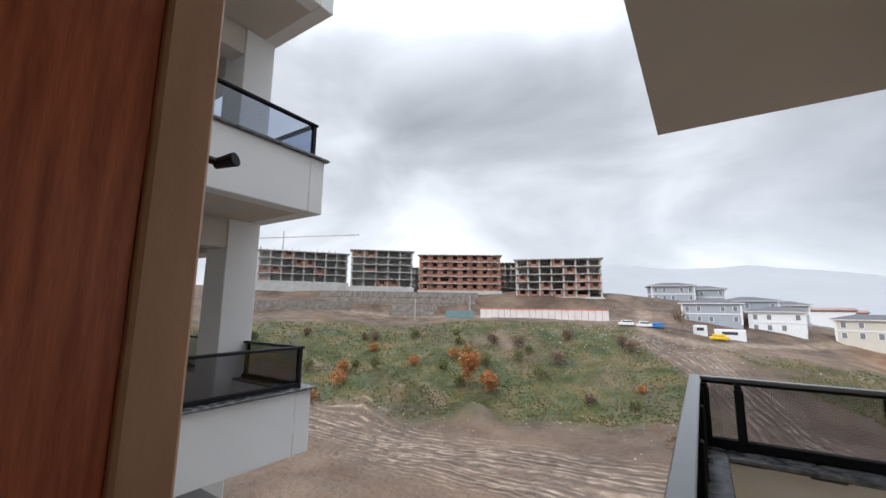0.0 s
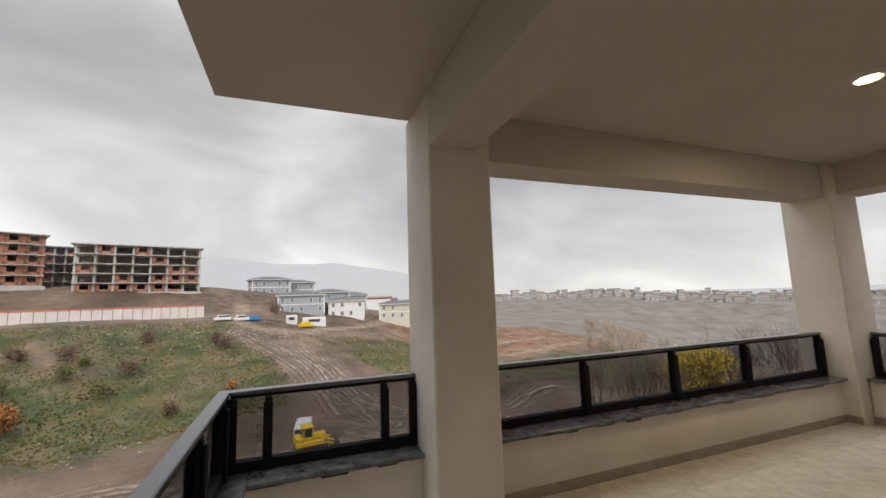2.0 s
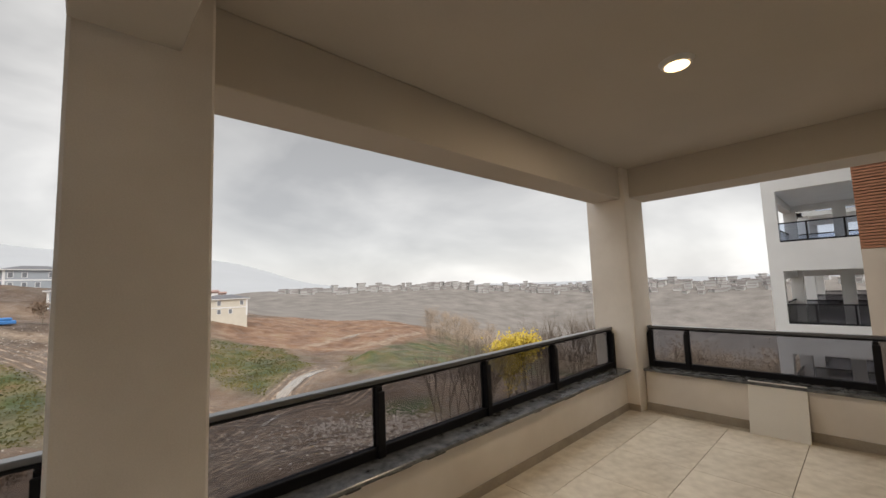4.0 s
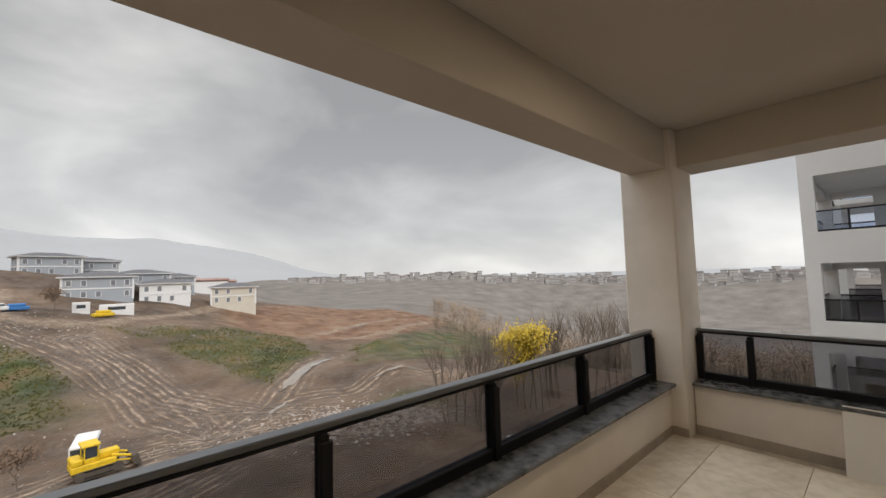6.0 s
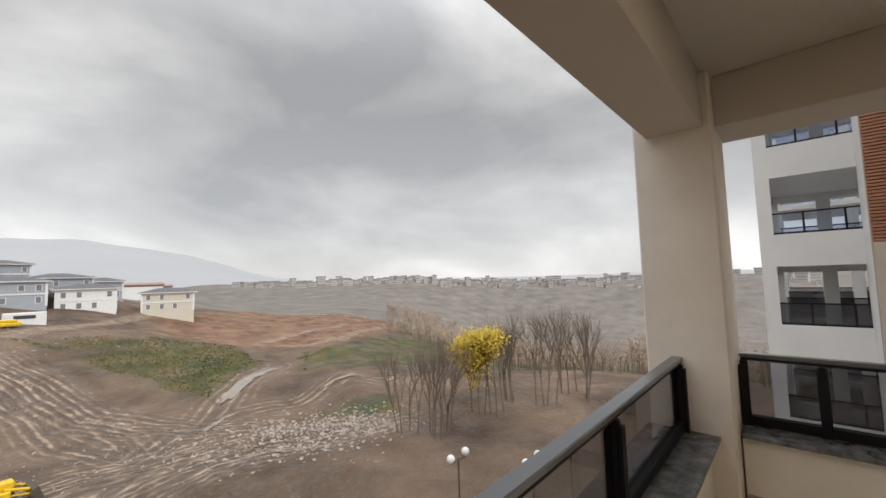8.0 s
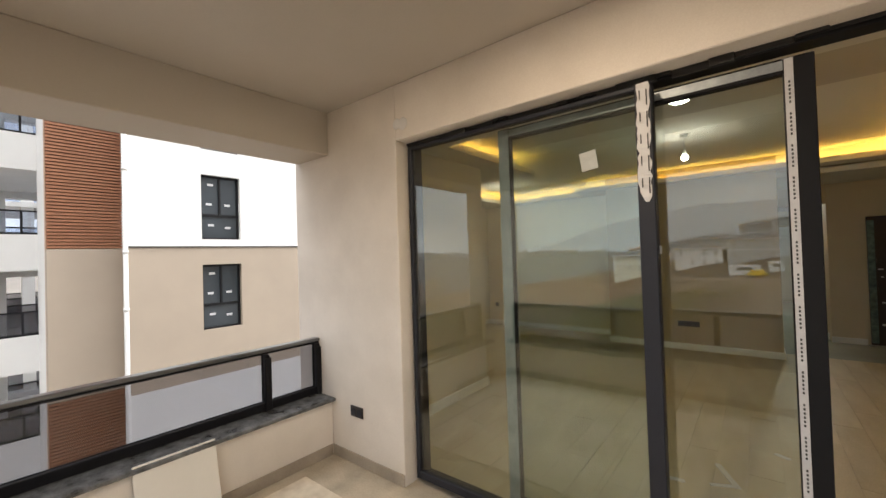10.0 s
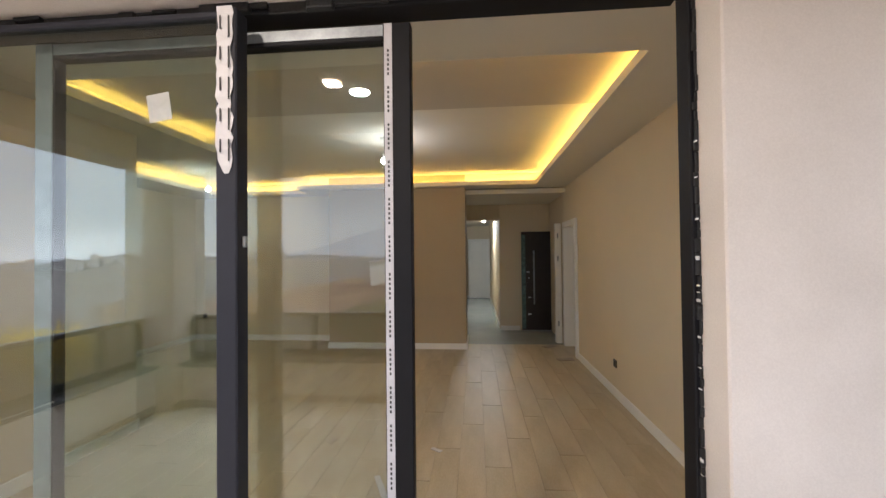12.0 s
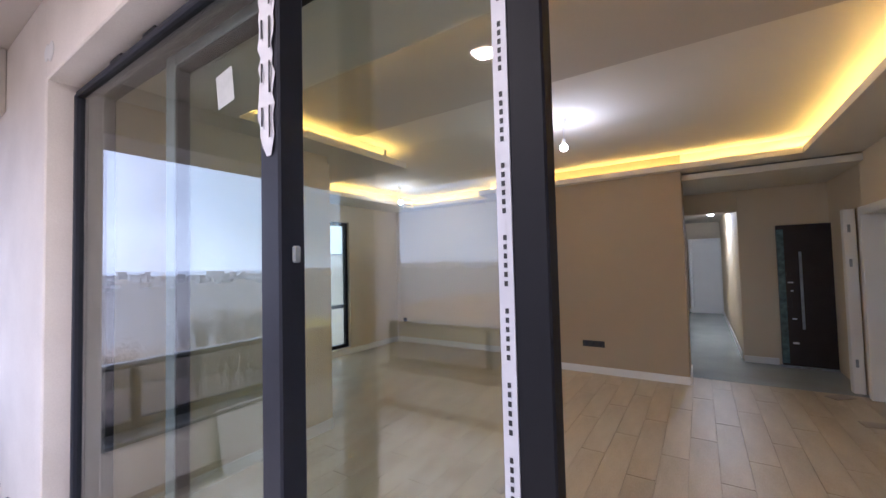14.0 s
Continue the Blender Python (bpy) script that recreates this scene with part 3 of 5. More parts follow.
pendant(4.0, -3.52)
pendant(7.2, -5.0)
e = empty("recessed_spot", 3.87, -2.15, UP)
bm = bmesh.new()
tube(bm, (0, 0, 0), (0, 0, -0.05), 0.09, 0.085, 24)
put_mesh("rim", bm, M_CABWHITE, e)
bm = bmesh.new()
tube(bm, (0, 0, -0.0505), (0, 0, -0.055), 0.075, 0.07, 24)
put_mesh("diffuser", bm, M_BULB, e)
tagged(e, "round lit ceiling lamp in the recess", "ceiling lamp")
e = empty("hall_lamp", 2.75, -9.6, 2.62)
bm = bmesh.new()
bmesh.ops.create_uvsphere(bm, u_segments=14, v_segments=8, radius=0.07, matrix=Matrix.Translation((0, 0, -0.1)))
ob = put_mesh("bulb", bm, M_BULB, e, True)
ob.visible_shadow = False
bm = bmesh.new()
tube(bm, (0, 0, 0), (0, 0, -0.05), 0.04, 0.03, 12)
put_mesh("holder", bm, M_CABWHITE, e)
tagged(e, "glowing bare bulb under the hall ceiling", "bulb")

structure("floor_hall", 1.345, 3.3, -13.55, -6.1, -0.012, -0.002, mat("grey_hall_tile", (0.42, 0.46, 0.44), 0.2, 0.12, 1.5, 30, 0.03), "pale grey glossy tiled hall floor", "floor", 0.001)
for n, b in (("baseboard_side", (1.44, 1.456, -5.15, -0.56)), ("baseboard_feature", (3.12, 5.5, -5.7, -5.684)), ("baseboard_feature_end", (3.12, 3.136, -6.4, -5.7)), ("baseboard_far", (5.5, 8.4, -6.3, -6.284)), ("baseboard_feature_step", (5.5, 5.516, -6.284, -5.684)), ("baseboard_nib", (6.084, 6.1, -2.5, -0.56)), ("baseboard_nib_end", (6.084, 8.4, -2.516, -2.5)), ("baseboard_east", (8.384, 8.4, -6.284, -2.7)), ("baseboard_hall", (2.06, 2.47, -7.38, -7.364)), ("baseboard_corridor", (2.47, 2.486, -13.6, -7.6)), ("baseboard_corridor_end", (2.486, 3.3, -13.6, -13.584))):
    structure(n, *b, -0.012, 0.095, M_SKIRT, "white painted skirting board", "skirting", 0.004)


def cased_door(name, x, y, rz, w, h, label, ajar=0):
    e = empty(name, x, y, 0, rz)
    boxes("casing", [(-0.09, 0, -0.02, 0.24, 0, h + 0.09), (w, w + 0.09, -0.02, 0.24, 0, h + 0.09), (0, w, -0.02, 0.24, h, h + 0.09)], M_SKIRT, 0.006, e)
    lf = box("leaf", 0, w - 0.006, 0, 0.04, 0.006, h - 0.004, M_SKIRT, 0.004, e)
    lf.matrix_basis = pose(0.003, 0.19, 0, 0, 0, ajar)
    boxes("moulding", [(0.12, w - 0.12, -0.006, 0.0, 0.2, 0.85), (0.12, w - 0.12, -0.006, 0.0, 1.0, h - 0.15)], M_SKIRT, 0.004, lf)
    bm = bmesh.new()
    tube(bm, (w - 0.07, 0, 1.0), (w - 0.07, -0.05, 1.0), 0.01, 0.01, 8)
    tube(bm, (w - 0.07, -0.05, 1.0), (w - 0.19, -0.05, 1.0), 0.009, 0.008, 8)
    put_mesh("handle", bm, M_RAILTOP, lf)
    return tagged(e, label, "door")


cased_door("inner_door", 1.455, -5.96, 90, 0.72, 2.03, "white panelled inner door in a white casing")
cased_door("corridor_door", 2.5, -13.57, 0, 0.66, 2.05, "white cased door at the corridor end")
# open leaf edge and jamb standing out at the inner door, with its hinges
jb = empty("door_jamb", 1.456, -6.25, 0)
boxes("post", [(0, 0.105, -0.06, 0.05, -0.002, 2.12)], M_SKIRT, 0.006, jb)
for hz in (0.3, 1.45, 1.85):
    box("hinge", 0.05, 0.075, 0.05, 0.062, hz, hz + 0.09, M_FOIL, 0.003, jb)
tagged(jb, "white jamb of the inner door with steel hinges", "door jamb")
# entrance door: dark, wrapped in film
ed = empty("entrance_door", 1.37, -7.36, 0)
box("leaf", 0, 0.66, 0, 0.06, 0.02, 2.04, mat("dark_door_laminate", (0.02, 0.014, 0.012), 0.35, 0.3, 6, 40, 0.05), 0.006, ed)
boxes("film_edge", [(0.58, 0.66, 0.061, 0.067, 0.05, 1.98)], mat("plastic_film", (0.1, 0.16, 0.16), 0.15, 0.5, 14, 40, 0.6), 0.001, ed)
boxes("long_handle", [(0.4, 0.43, 0.09, 0.115, 0.55, 1.65), (0.405, 0.425, 0.06, 0.09, 0.7, 0.73), (0.405, 0.425, 0.06, 0.09, 1.45, 1.48)], M_FOIL, 0.004, ed)
boxes("threshold", [(0.0, 0.68, 0.0, 0.09, -0.012, 0.018)], M_FOIL, 0.002, ed)
boxes("lock", [(0.52, 0.57, 0.061, 0.085, 1.3, 1.36), (0.52, 0.57, 0.061, 0.075, 0.85, 1.0)], M_SOCKET, 0.004, ed)
boxes("tape_scraps", [(0.5, 0.56, 0.069, 0.071, 1.2, 1.22), (0.48, 0.53, 0.069, 0.071, 0.68, 0.7), (0.47, 0.54, 0.069, 0.071, 0.33, 0.36), (0.5, 0.53, 0.069, 0.071, 1.08, 1.1)], M_TAPE, 0.0, ed)
tagged(ed, "dark entrance door in plastic film with long handle", "door")
socket(1.44, -3.6, 0.36, -90 + 180, "black socket on the cream side wall", 0.09)
socket(4.29, -5.7, 0.41, 180, "long black socket strip on the taupe wall", 0.3)
socket(8.2, -6.3, 0.45, 180, "black socket on the far wall", 0.09)
socket(2.75, -13.6, 1.1, 180, "black switch on the corridor end wall", 0.09)
for (x, y, r) in ((1.65, -5.11, 10), (1.73, -5.95, 40)):
    o = box("floor_scrap", -0.12, 0.12, -0.07, 0.07, 0.0, 0.012, M_SKTILE, 0.003)
    o.matrix_basis = pose(x, y, -0.006, 0, 0, r)
    tagged(o, "grey offcut lying on the oak floor", "offcut", "offcuts on the floor")
for i, (x, y) in enumerate(((6.9, -4.4), (5.2, -3.3), (4.2, -2.4), (7.4, -5.2), (3.3, -2.3), (3.9, -1.5))):
    o = box("paper_scrap", -0.05, 0.05, -0.02, 0.02, 0, 0.006, M_TAPE if i > 3 else M_SKTILE, 0.002)
    o.matrix_basis = pose(x, y, -0.006, 0, 0, 37 * i)
    tagged(o, "small scrap of packaging on the oak floor", "scrap", "scraps on the floor")
fd = boxes("floor_drawing", [(-0.02, 0.02, -0.16, 0.16, 0, 0.008), (0.0, 0.16, 0.12, 0.15, 0, 0.008)], M_TAPE, 0.002)
fd.matrix_basis = pose(3.62, -1.75, -0.006, 0, 0, 25)
tagged(fd, "torn white plastic strip on the oak floor", "strip")

# ---- ground outside ----
# wheel tracks in bundles that cross one another
TRACKS = (
    (((-13, 113), (-8.8, 108), (-2.2, 99), (2.4, 91), (6.6, 80), (8.5, 69), (12, 57), (18, 46)),
     ((-0.7, 107), (6.3, 93), (10.8, 79), (13.2, 65), (13.3, 52), (9, 44)),
     ((-80, 50), (-59, 46), (-50, 48.5), (-36, 48), (-17, 49), (4, 50), (16, 47))),
    (((43, 86), (35.5, 82), (26.5, 70), (19.3, 60.7), (13.3, 52.4), (8.7, 46.5), (-10, 42), (-40, 45), (-75, 42)),
     ((53, 61), (44, 63.6), (34, 62), (23.6, 64), (17.7, 57.6), (10, 50), (-8, 45), (-33, 41))),
    (((40, 41), (30, 44), (21.5, 46.5), (16.6, 47), (9, 43.4), (-8, 40), (-40, 38)),
     ((-0.3, 107), (6.2, 91.5), (10.6, 77), (16.4, 67), (24, 58), (30, 52)),
     ((-70, 41), (-40, 43), (-22, 47), (-4, 48), (8, 54), (22, 52))),
)
ROADS = (((-17, 152), (-14, 128), (-13, 119), (-5, 115.3), (4, 117.5), (21, 140), (36, 158)),
         ((56, 123), (76, 134), (106, 156)), ((59.5, 111), (79, 115), (119, 147)),
         ((-14, 128), (-27, 134.8), (-60, 122), (-89, 108), (-116, 88)))
MEADOWS = (((6.9, 111.5), (27.5, 119.7), (42.8, 112), (46, 104), (38, 88), (25, 74), (20, 85), (15.5, 97)),
           ((50, 95), (80, 110), (116, 121), (90, 86), (67, 68), (45, 73)),
           ((30, 56.5), (38, 56), (47, 51), (39, 46.5)),
           ((-11, 108), (-3.5, 97), (0.6, 83), (-2, 72), (-6, 66), (-30, 66), (-40, 90)))
CLAY = ((30, 122), (36, 158), (100, 230), (147, 216), (141, 155), (90, 116), (63, 104), (44, 114))


def line_distance(x, y, line):
    best = 1e9
    for (ax, ay), (bx, by) in zip(line, line[1:]):
        dx, dy = bx - ax, by - ay
        t = min(1, max(0, ((x - ax) * dx + (y - ay) * dy) / (dx * dx + dy * dy)))
        best = min(best, math.hypot(x - ax - t * dx, y - ay - t * dy))
    return best


@functools.lru_cache(maxsize=None)
def bundle(x, y, k):
    if not (-92 < x < 66 and 28 < y < 124):
        return 9.0
    return min(line_distance(x, y, line) for line in TRACKS[k])


def near_track(x, y):
    return min(bundle(x, y, k) for k in range(3))


def inside(x, y, poly, soft):
    """1 within the outline, falling to 0 over a soft margin."""
    odd = False
    for (ax, ay), (bx, by) in zip(poly, poly[1:] + poly[:1]):
        if (ay > y) != (by > y) and x < (bx - ax) * (y - ay) / (by - ay) + ax:
            odd = not odd
    d = line_distance(x, y, poly + poly[:1]) * (1 if odd else -1)
    return sstep(-soft, soft, d)


@functools.lru_cache(maxsize=None)
def ground_height(x, y):
    r = math.hypot(x, y)
    az = math.degrees(math.atan2(x, y))
    A = 1 - sstep(-14, 34, az) if az > -120 else sstep(-180, -120, az)
    g = 15 * sstep(66, 132, r) + 10.5 * sstep(132, 176, r)
    z = -17 + A * g
    B = sstep(32, 62, az) * (1 - sstep(150, 180, abs(az)))
    z += B * (-30 * sstep(62, 230, r))
    z += 1.6 * noise.noise(Vector((x, y, 0)) * 0.03) * sstep(20, 60, r) + 0.5 * noise.noise(Vector((x, y, 7)) * 0.13) + 0.16 * noise.noise(Vector((x, y, 3)) * 0.6)
    # spoil heaps
    for hx, hy, hr, hh in ((-52, 57, 13, 4.5), (-34, 60, 8, 2.6), (-6, 66, 8, 2.2), (44, 64, 9, 1.6), (56, 86, 9, 2.5)):
        d = math.hypot(x - hx, (y - hy) * 1.4) / hr
        if d < 1:
            z += hh * (1 - d * d) ** 2 * (1 + 0.3 * noise.noise(Vector((x, y, 9)) * 0.4))
    d = near_track(x, y)
    if d < 4:
        w = (1 - d / 4)
        z -= 0.3 * w - 0.07 * math.sin(d * 4.2 + 3 * noise.noise(Vector((x, y, 5)) * 0.2)) * w
    return z


def grass_mask(x, y, z):
    r = math.hypot(x, y)
    az = math.degrees(math.atan2(x, y))
    a = sstep(64, 70, r) * (1 - sstep(112, 128, r)) * (1 - sstep(-9, -4, az))
    wob = 4 * noise.noise(Vector((x, y, 4)) * 0.12)
    b = max(inside(x + wob, y - wob, m, 3) for m in MEADOWS) if az > -25 else 0
    c = sstep(100, 116, r) * sstep(40, 46, az)
    n = 0.6 * noise.noise(Vector((x, y, 1)) * 0.06) + 0.5 * noise.noise(Vector((x, y, 2)) * 0.2)
    g = max(a, b, c) * min(1, max(0, 0.85 + n))
    return g * sstep(1.5, 4, near_track(x, y))


def polar_sheet(name, radii, azs, height, m, attrs=()):
    verts, faces = [], []
    n = len(azs)
    for r in radii:
        for a in azs:
            x, y = r * math.sin(radians(a)), r * math.cos(radians(a))
            verts.append((x, y, height(x, y)))
    closed = azs[-1] - azs[0] > 350
    for i in range(len(radii) - 1):
        for j in range(n if closed else n - 1):
            k = (j + 1) % n
            faces.append((i * n + j, (i + 1) * n + j, (i + 1) * n + k, i * n + k))
    me = bpy.data.meshes.new(name)
    me.from_pydata(verts, [], faces)
    me.materials.append(m)
    for an, fn in attrs:
        at = me.attributes.new(an, "FLOAT", "POINT")
        at.data.foreach_set("value", [fn(*v) for v in verts])
    for p in me.polygons:
        p.use_smooth = True
    return new(name, me)


def ground_material():
    m = bpy.data.materials.new("mud_and_grass")
    m.use_nodes = True
    t = m.node_tree
    L = t.links.new
    b = t.nodes["Principled BSDF"]
    co = t.nodes.new("ShaderNodeTexCoord")

    def nz(s, d=5):
        n = t.nodes.new("ShaderNodeTexNoise")
        n.inputs["Scale"].default_value, n.inputs["Detail"].default_value = s, d
        L(co.outputs["Object"], n.inputs["Vector"])
        return n.outputs["Fac"]

    def ramp(src, *stops):
        r = t.nodes.new("ShaderNodeValToRGB")
        r.color_ramp.elements[0].position, r.color_ramp.elements[1].position = stops[0][0], stops[-1][0]
        r.color_ramp.elements[0].color, r.color_ramp.elements[1].color = (*stops[0][1], 1), (*stops[-1][1], 1)
        for p, c in stops[1:-1]:
            r.color_ramp.elements.new(p).color = (*c, 1)
        L(src, r.inputs["Fac"])
        return r.outputs["Color"]

    def mix(f, a, c):
        x = t.nodes.new("ShaderNodeMix")
        x.data_type = "RGBA"
        L(f, x.inputs["Factor"])
        L(a, x.inputs["A"])
        L(c, x.inputs["B"])
        return x.outputs["Result"]

    def attr(n):
        a = t.nodes.new("ShaderNodeAttribute")
        a.attribute_name = n
        return a.outputs["Fac"]

    def math_node(op, *v):
        m_ = t.nodes.new("ShaderNodeMath")
        m_.operation = op
        m_.use_clamp = op == "MINIMUM"
        for i, k in enumerate(v):
            if isinstance(k, (int, float)):
                m_.inputs[i].default_value = k
            else:
                L(k, m_.inputs[i])
        return m_.outputs[0]

    mud = ramp(nz(0.09, 7), (0.3, (0.05, 0.032, 0.021)), (0.48, (0.115, 0.074, 0.048)), (0.7, (0.2, 0.135, 0.09)))
    mud = mix(ramp(nz(1.6, 8), (0.46, (0, 0, 0)), (0.72, (0.75, 0.75, 0.75))), mud, ramp(nz(5), (0.3, (0.045, 0.03, 0.021)), (0.8, (0.25, 0.19, 0.14))))
    clay = ramp(nz(0.16, 8), (0.32, (0.12, 0.062, 0.034)), (0.55, (0.21, 0.115, 0.066)), (0.75, (0.26, 0.19, 0.12)))
    grass = ramp(nz(0.18, 7), (0.3, (0.028, 0.042, 0.01)), (0.46, (0.052, 0.067, 0.017)), (0.58, (0.105, 0.092, 0.03)), (0.75, (0.15, 0.085, 0.04)))
    grass = mix(ramp(nz(1.6), (0.5, (0, 0, 0)), (0.75, (0.7, 0.7, 0.7))), grass, ramp(nz(3), (0.3, (0.02, 0.03, 0.009)), (0.7, (0.075, 0.078, 0.022))))
    base = mix(attr("clay"), mud, clay)
    base = mix(attr("grass"), base, grass)
    pale = ramp(nz(0.7, 7), (0.35, (0.18, 0.125, 0.085)), (0.65, (0.34, 0.26, 0.19)))
    base = mix(math_node("MULTIPLY", attr("road"), 0.75), base, pale)
    # ruts run along each bundle of wheel tracks
    wob, patch = nz(0.12, 3), nz(0.6, 8)
    height = math_node("MULTIPLY", nz(1.3, 8), 1.0)
    wet = None
    for k, (name, step) in enumerate((("rut_a", 5.2), ("rut_b", 4.3), ("rut_c", 6.1))):
        d = attr(name)
        ph = math_node("MULTIPLY_ADD", d, step, math_node("MULTIPLY", wob, 5.0 + 2 * k))
        wave = math_node("MULTIPLY_ADD", math_node("SINE", ph), 0.5, 0.5)
        near = math_node("MINIMUM", math_node("MAXIMUM", math_node("MULTIPLY_ADD", d, -0.2, 1.05), 0.0), 1.0)
        bright = math_node("MULTIPLY", math_node("POWER", wave, 4.0), near)
        bright = math_node("MINIMUM", math_node("MULTIPLY", bright, math_node("MULTIPLY_ADD", patch, 4.5, -1.75)), 0.62)
        dark = math_node("MINIMUM", math_node("MULTIPLY", math_node("POWER", math_node("SUBTRACT", 1.0, wave), 2.0), near), 0.6)
        base = mix(math_node("MULTIPLY", near, 0.2), base, pale)
        base = mix(dark, base, ramp(patch, (0.3, (0.05, 0.032, 0.022)), (0.7, (0.11, 0.075, 0.052))))
        base = mix(bright, base, ramp(patch, (0.35, (0.27, 0.19, 0.13)), (0.65, (0.46, 0.36, 0.275))))
        height = math_node("MULTIPLY_ADD", math_node("MULTIPLY", wave, near), 0.35, height)
        wet = dark if wet is None else math_node("MAXIMUM", wet, dark)
    L(base, b.inputs["Base Color"])
    rg = ramp(nz(0.3), (0.4, (0.6, 0.6, 0.6)), (0.6, (0.95, 0.95, 0.95)))
    L(math_node("MULTIPLY_ADD", wet, -0.45, rg), b.inputs["Roughness"])
    bp = t.nodes.new("ShaderNodeBump")
    bp.inputs["Strength"].default_value, bp.inputs["Distance"].default_value = 0.85, 0.6
    L(height, bp.inputs["Height"])
    L(bp.outputs["Normal"], b.inputs["Normal"])
    return m


def road_mask(x, y, z):
    if y < 80:
        return 0.0
    d = min(line_distance(x, y, line) for line in ROADS) + 1.2 * noise.noise(Vector((x, y, 6)) * 0.25)
    return 1 - sstep(1.2, 2.8, d)


def clay_mask(x, y, z):
    return inside(x + 5 * noise.noise(Vector((x, y, 8)) * 0.07), y, CLAY, 6) if x > 20 and y > 90 else 0.0


def rut(k):
    return lambda x, y, z: min(9.0, bundle(x, y, k))


radii = [0.5, 8, 16] + [22 * 1.0104 ** i for i in range(228)]
azs = [-76 + 0.32 * i for i in range(550)]
outer = [100.2 + 4 * i for i in range(46)]
azs = azs + [a for a in outer if a < 283]
gm = ground_material()
ground = polar_sheet("ground", radii, azs, ground_height, gm, (("grass", grass_mask), ("clay", clay_mask), ("road", road_mask), ("rut_a", rut(0)), ("rut_b", rut(1)), ("rut_c", rut(2))))
tagged(ground, "muddy building site with grass slope and wheel tracks", "ground", "", "structure")
RMAX = radii[-1]


def far_height(x, y):
    r = math.hypot(x, y)
    az = math.degrees(math.atan2(x, y))
    z0 = ground_height(x, y) if r < RMAX + 1 else ground_height(x * RMAX / r, y * RMAX / r)
    if -100 < az < 130:
        z = z0 + (-10 + 10 * sstep(15, 40, az)) * sstep(RMAX, 700, r)
        hill = 165 * math.exp(-((az + 9) / 15) ** 2) + 120 * math.exp(-((az - 11) / 11) ** 2) + 70 * math.exp(-((az + 38) / 20) ** 2)
        z += hill * sstep(800, 1700, r) * (1 + 0.08 * noise.noise(Vector((az * 0.12, 0, 0))))
        z += sstep(380, 640, r) * (20 * sstep(8, 20, az) + 22 * sstep(34, 60, az)) * (0.9 + 0.15 * noise.noise(Vector((az * 0.1, 3, 0))))
        return z + 5 * noise.noise(Vector((x, y, 0)) * 0.01) * sstep(RMAX, 400, r)
    return z0


# valley: haze put into the colour as a greyed, low-contrast brown
M_FAR1 = mat("valley_hazed", (0.15, 0.132, 0.118), 1.0, 0.22, 0.06, 0.5, 0.0, spots=(0.19, 0.17, 0.152))
# hills: the mist is only this pale grey-blue base colour
M_FAR2 = mat("hills_hazed", (0.36, 0.37, 0.385), 1.0, 0.05, 0.004, 0.02, 0.0)
faz = [-180 + 2 * i for i in range(40)] + [-100 + 0.8 * i for i in range(290)] + [132 + 2 * i for i in range(24)]
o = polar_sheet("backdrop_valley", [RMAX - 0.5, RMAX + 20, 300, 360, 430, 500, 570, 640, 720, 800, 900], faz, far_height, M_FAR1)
tagged(o, "wooded valley in the distance, haze in its colour", "valley", "", "structure")
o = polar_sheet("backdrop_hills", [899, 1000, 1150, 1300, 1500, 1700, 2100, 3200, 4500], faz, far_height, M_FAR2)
tagged(o, "grey hills on the horizon, mist in their colour", "hills", "", "structure")


def spot(az, r):
    x, y = r * math.sin(radians(az)), r * math.cos(radians(az))
    return x, y, ground_height(x, y)


# ---- concrete shells of unfinished blocks ----


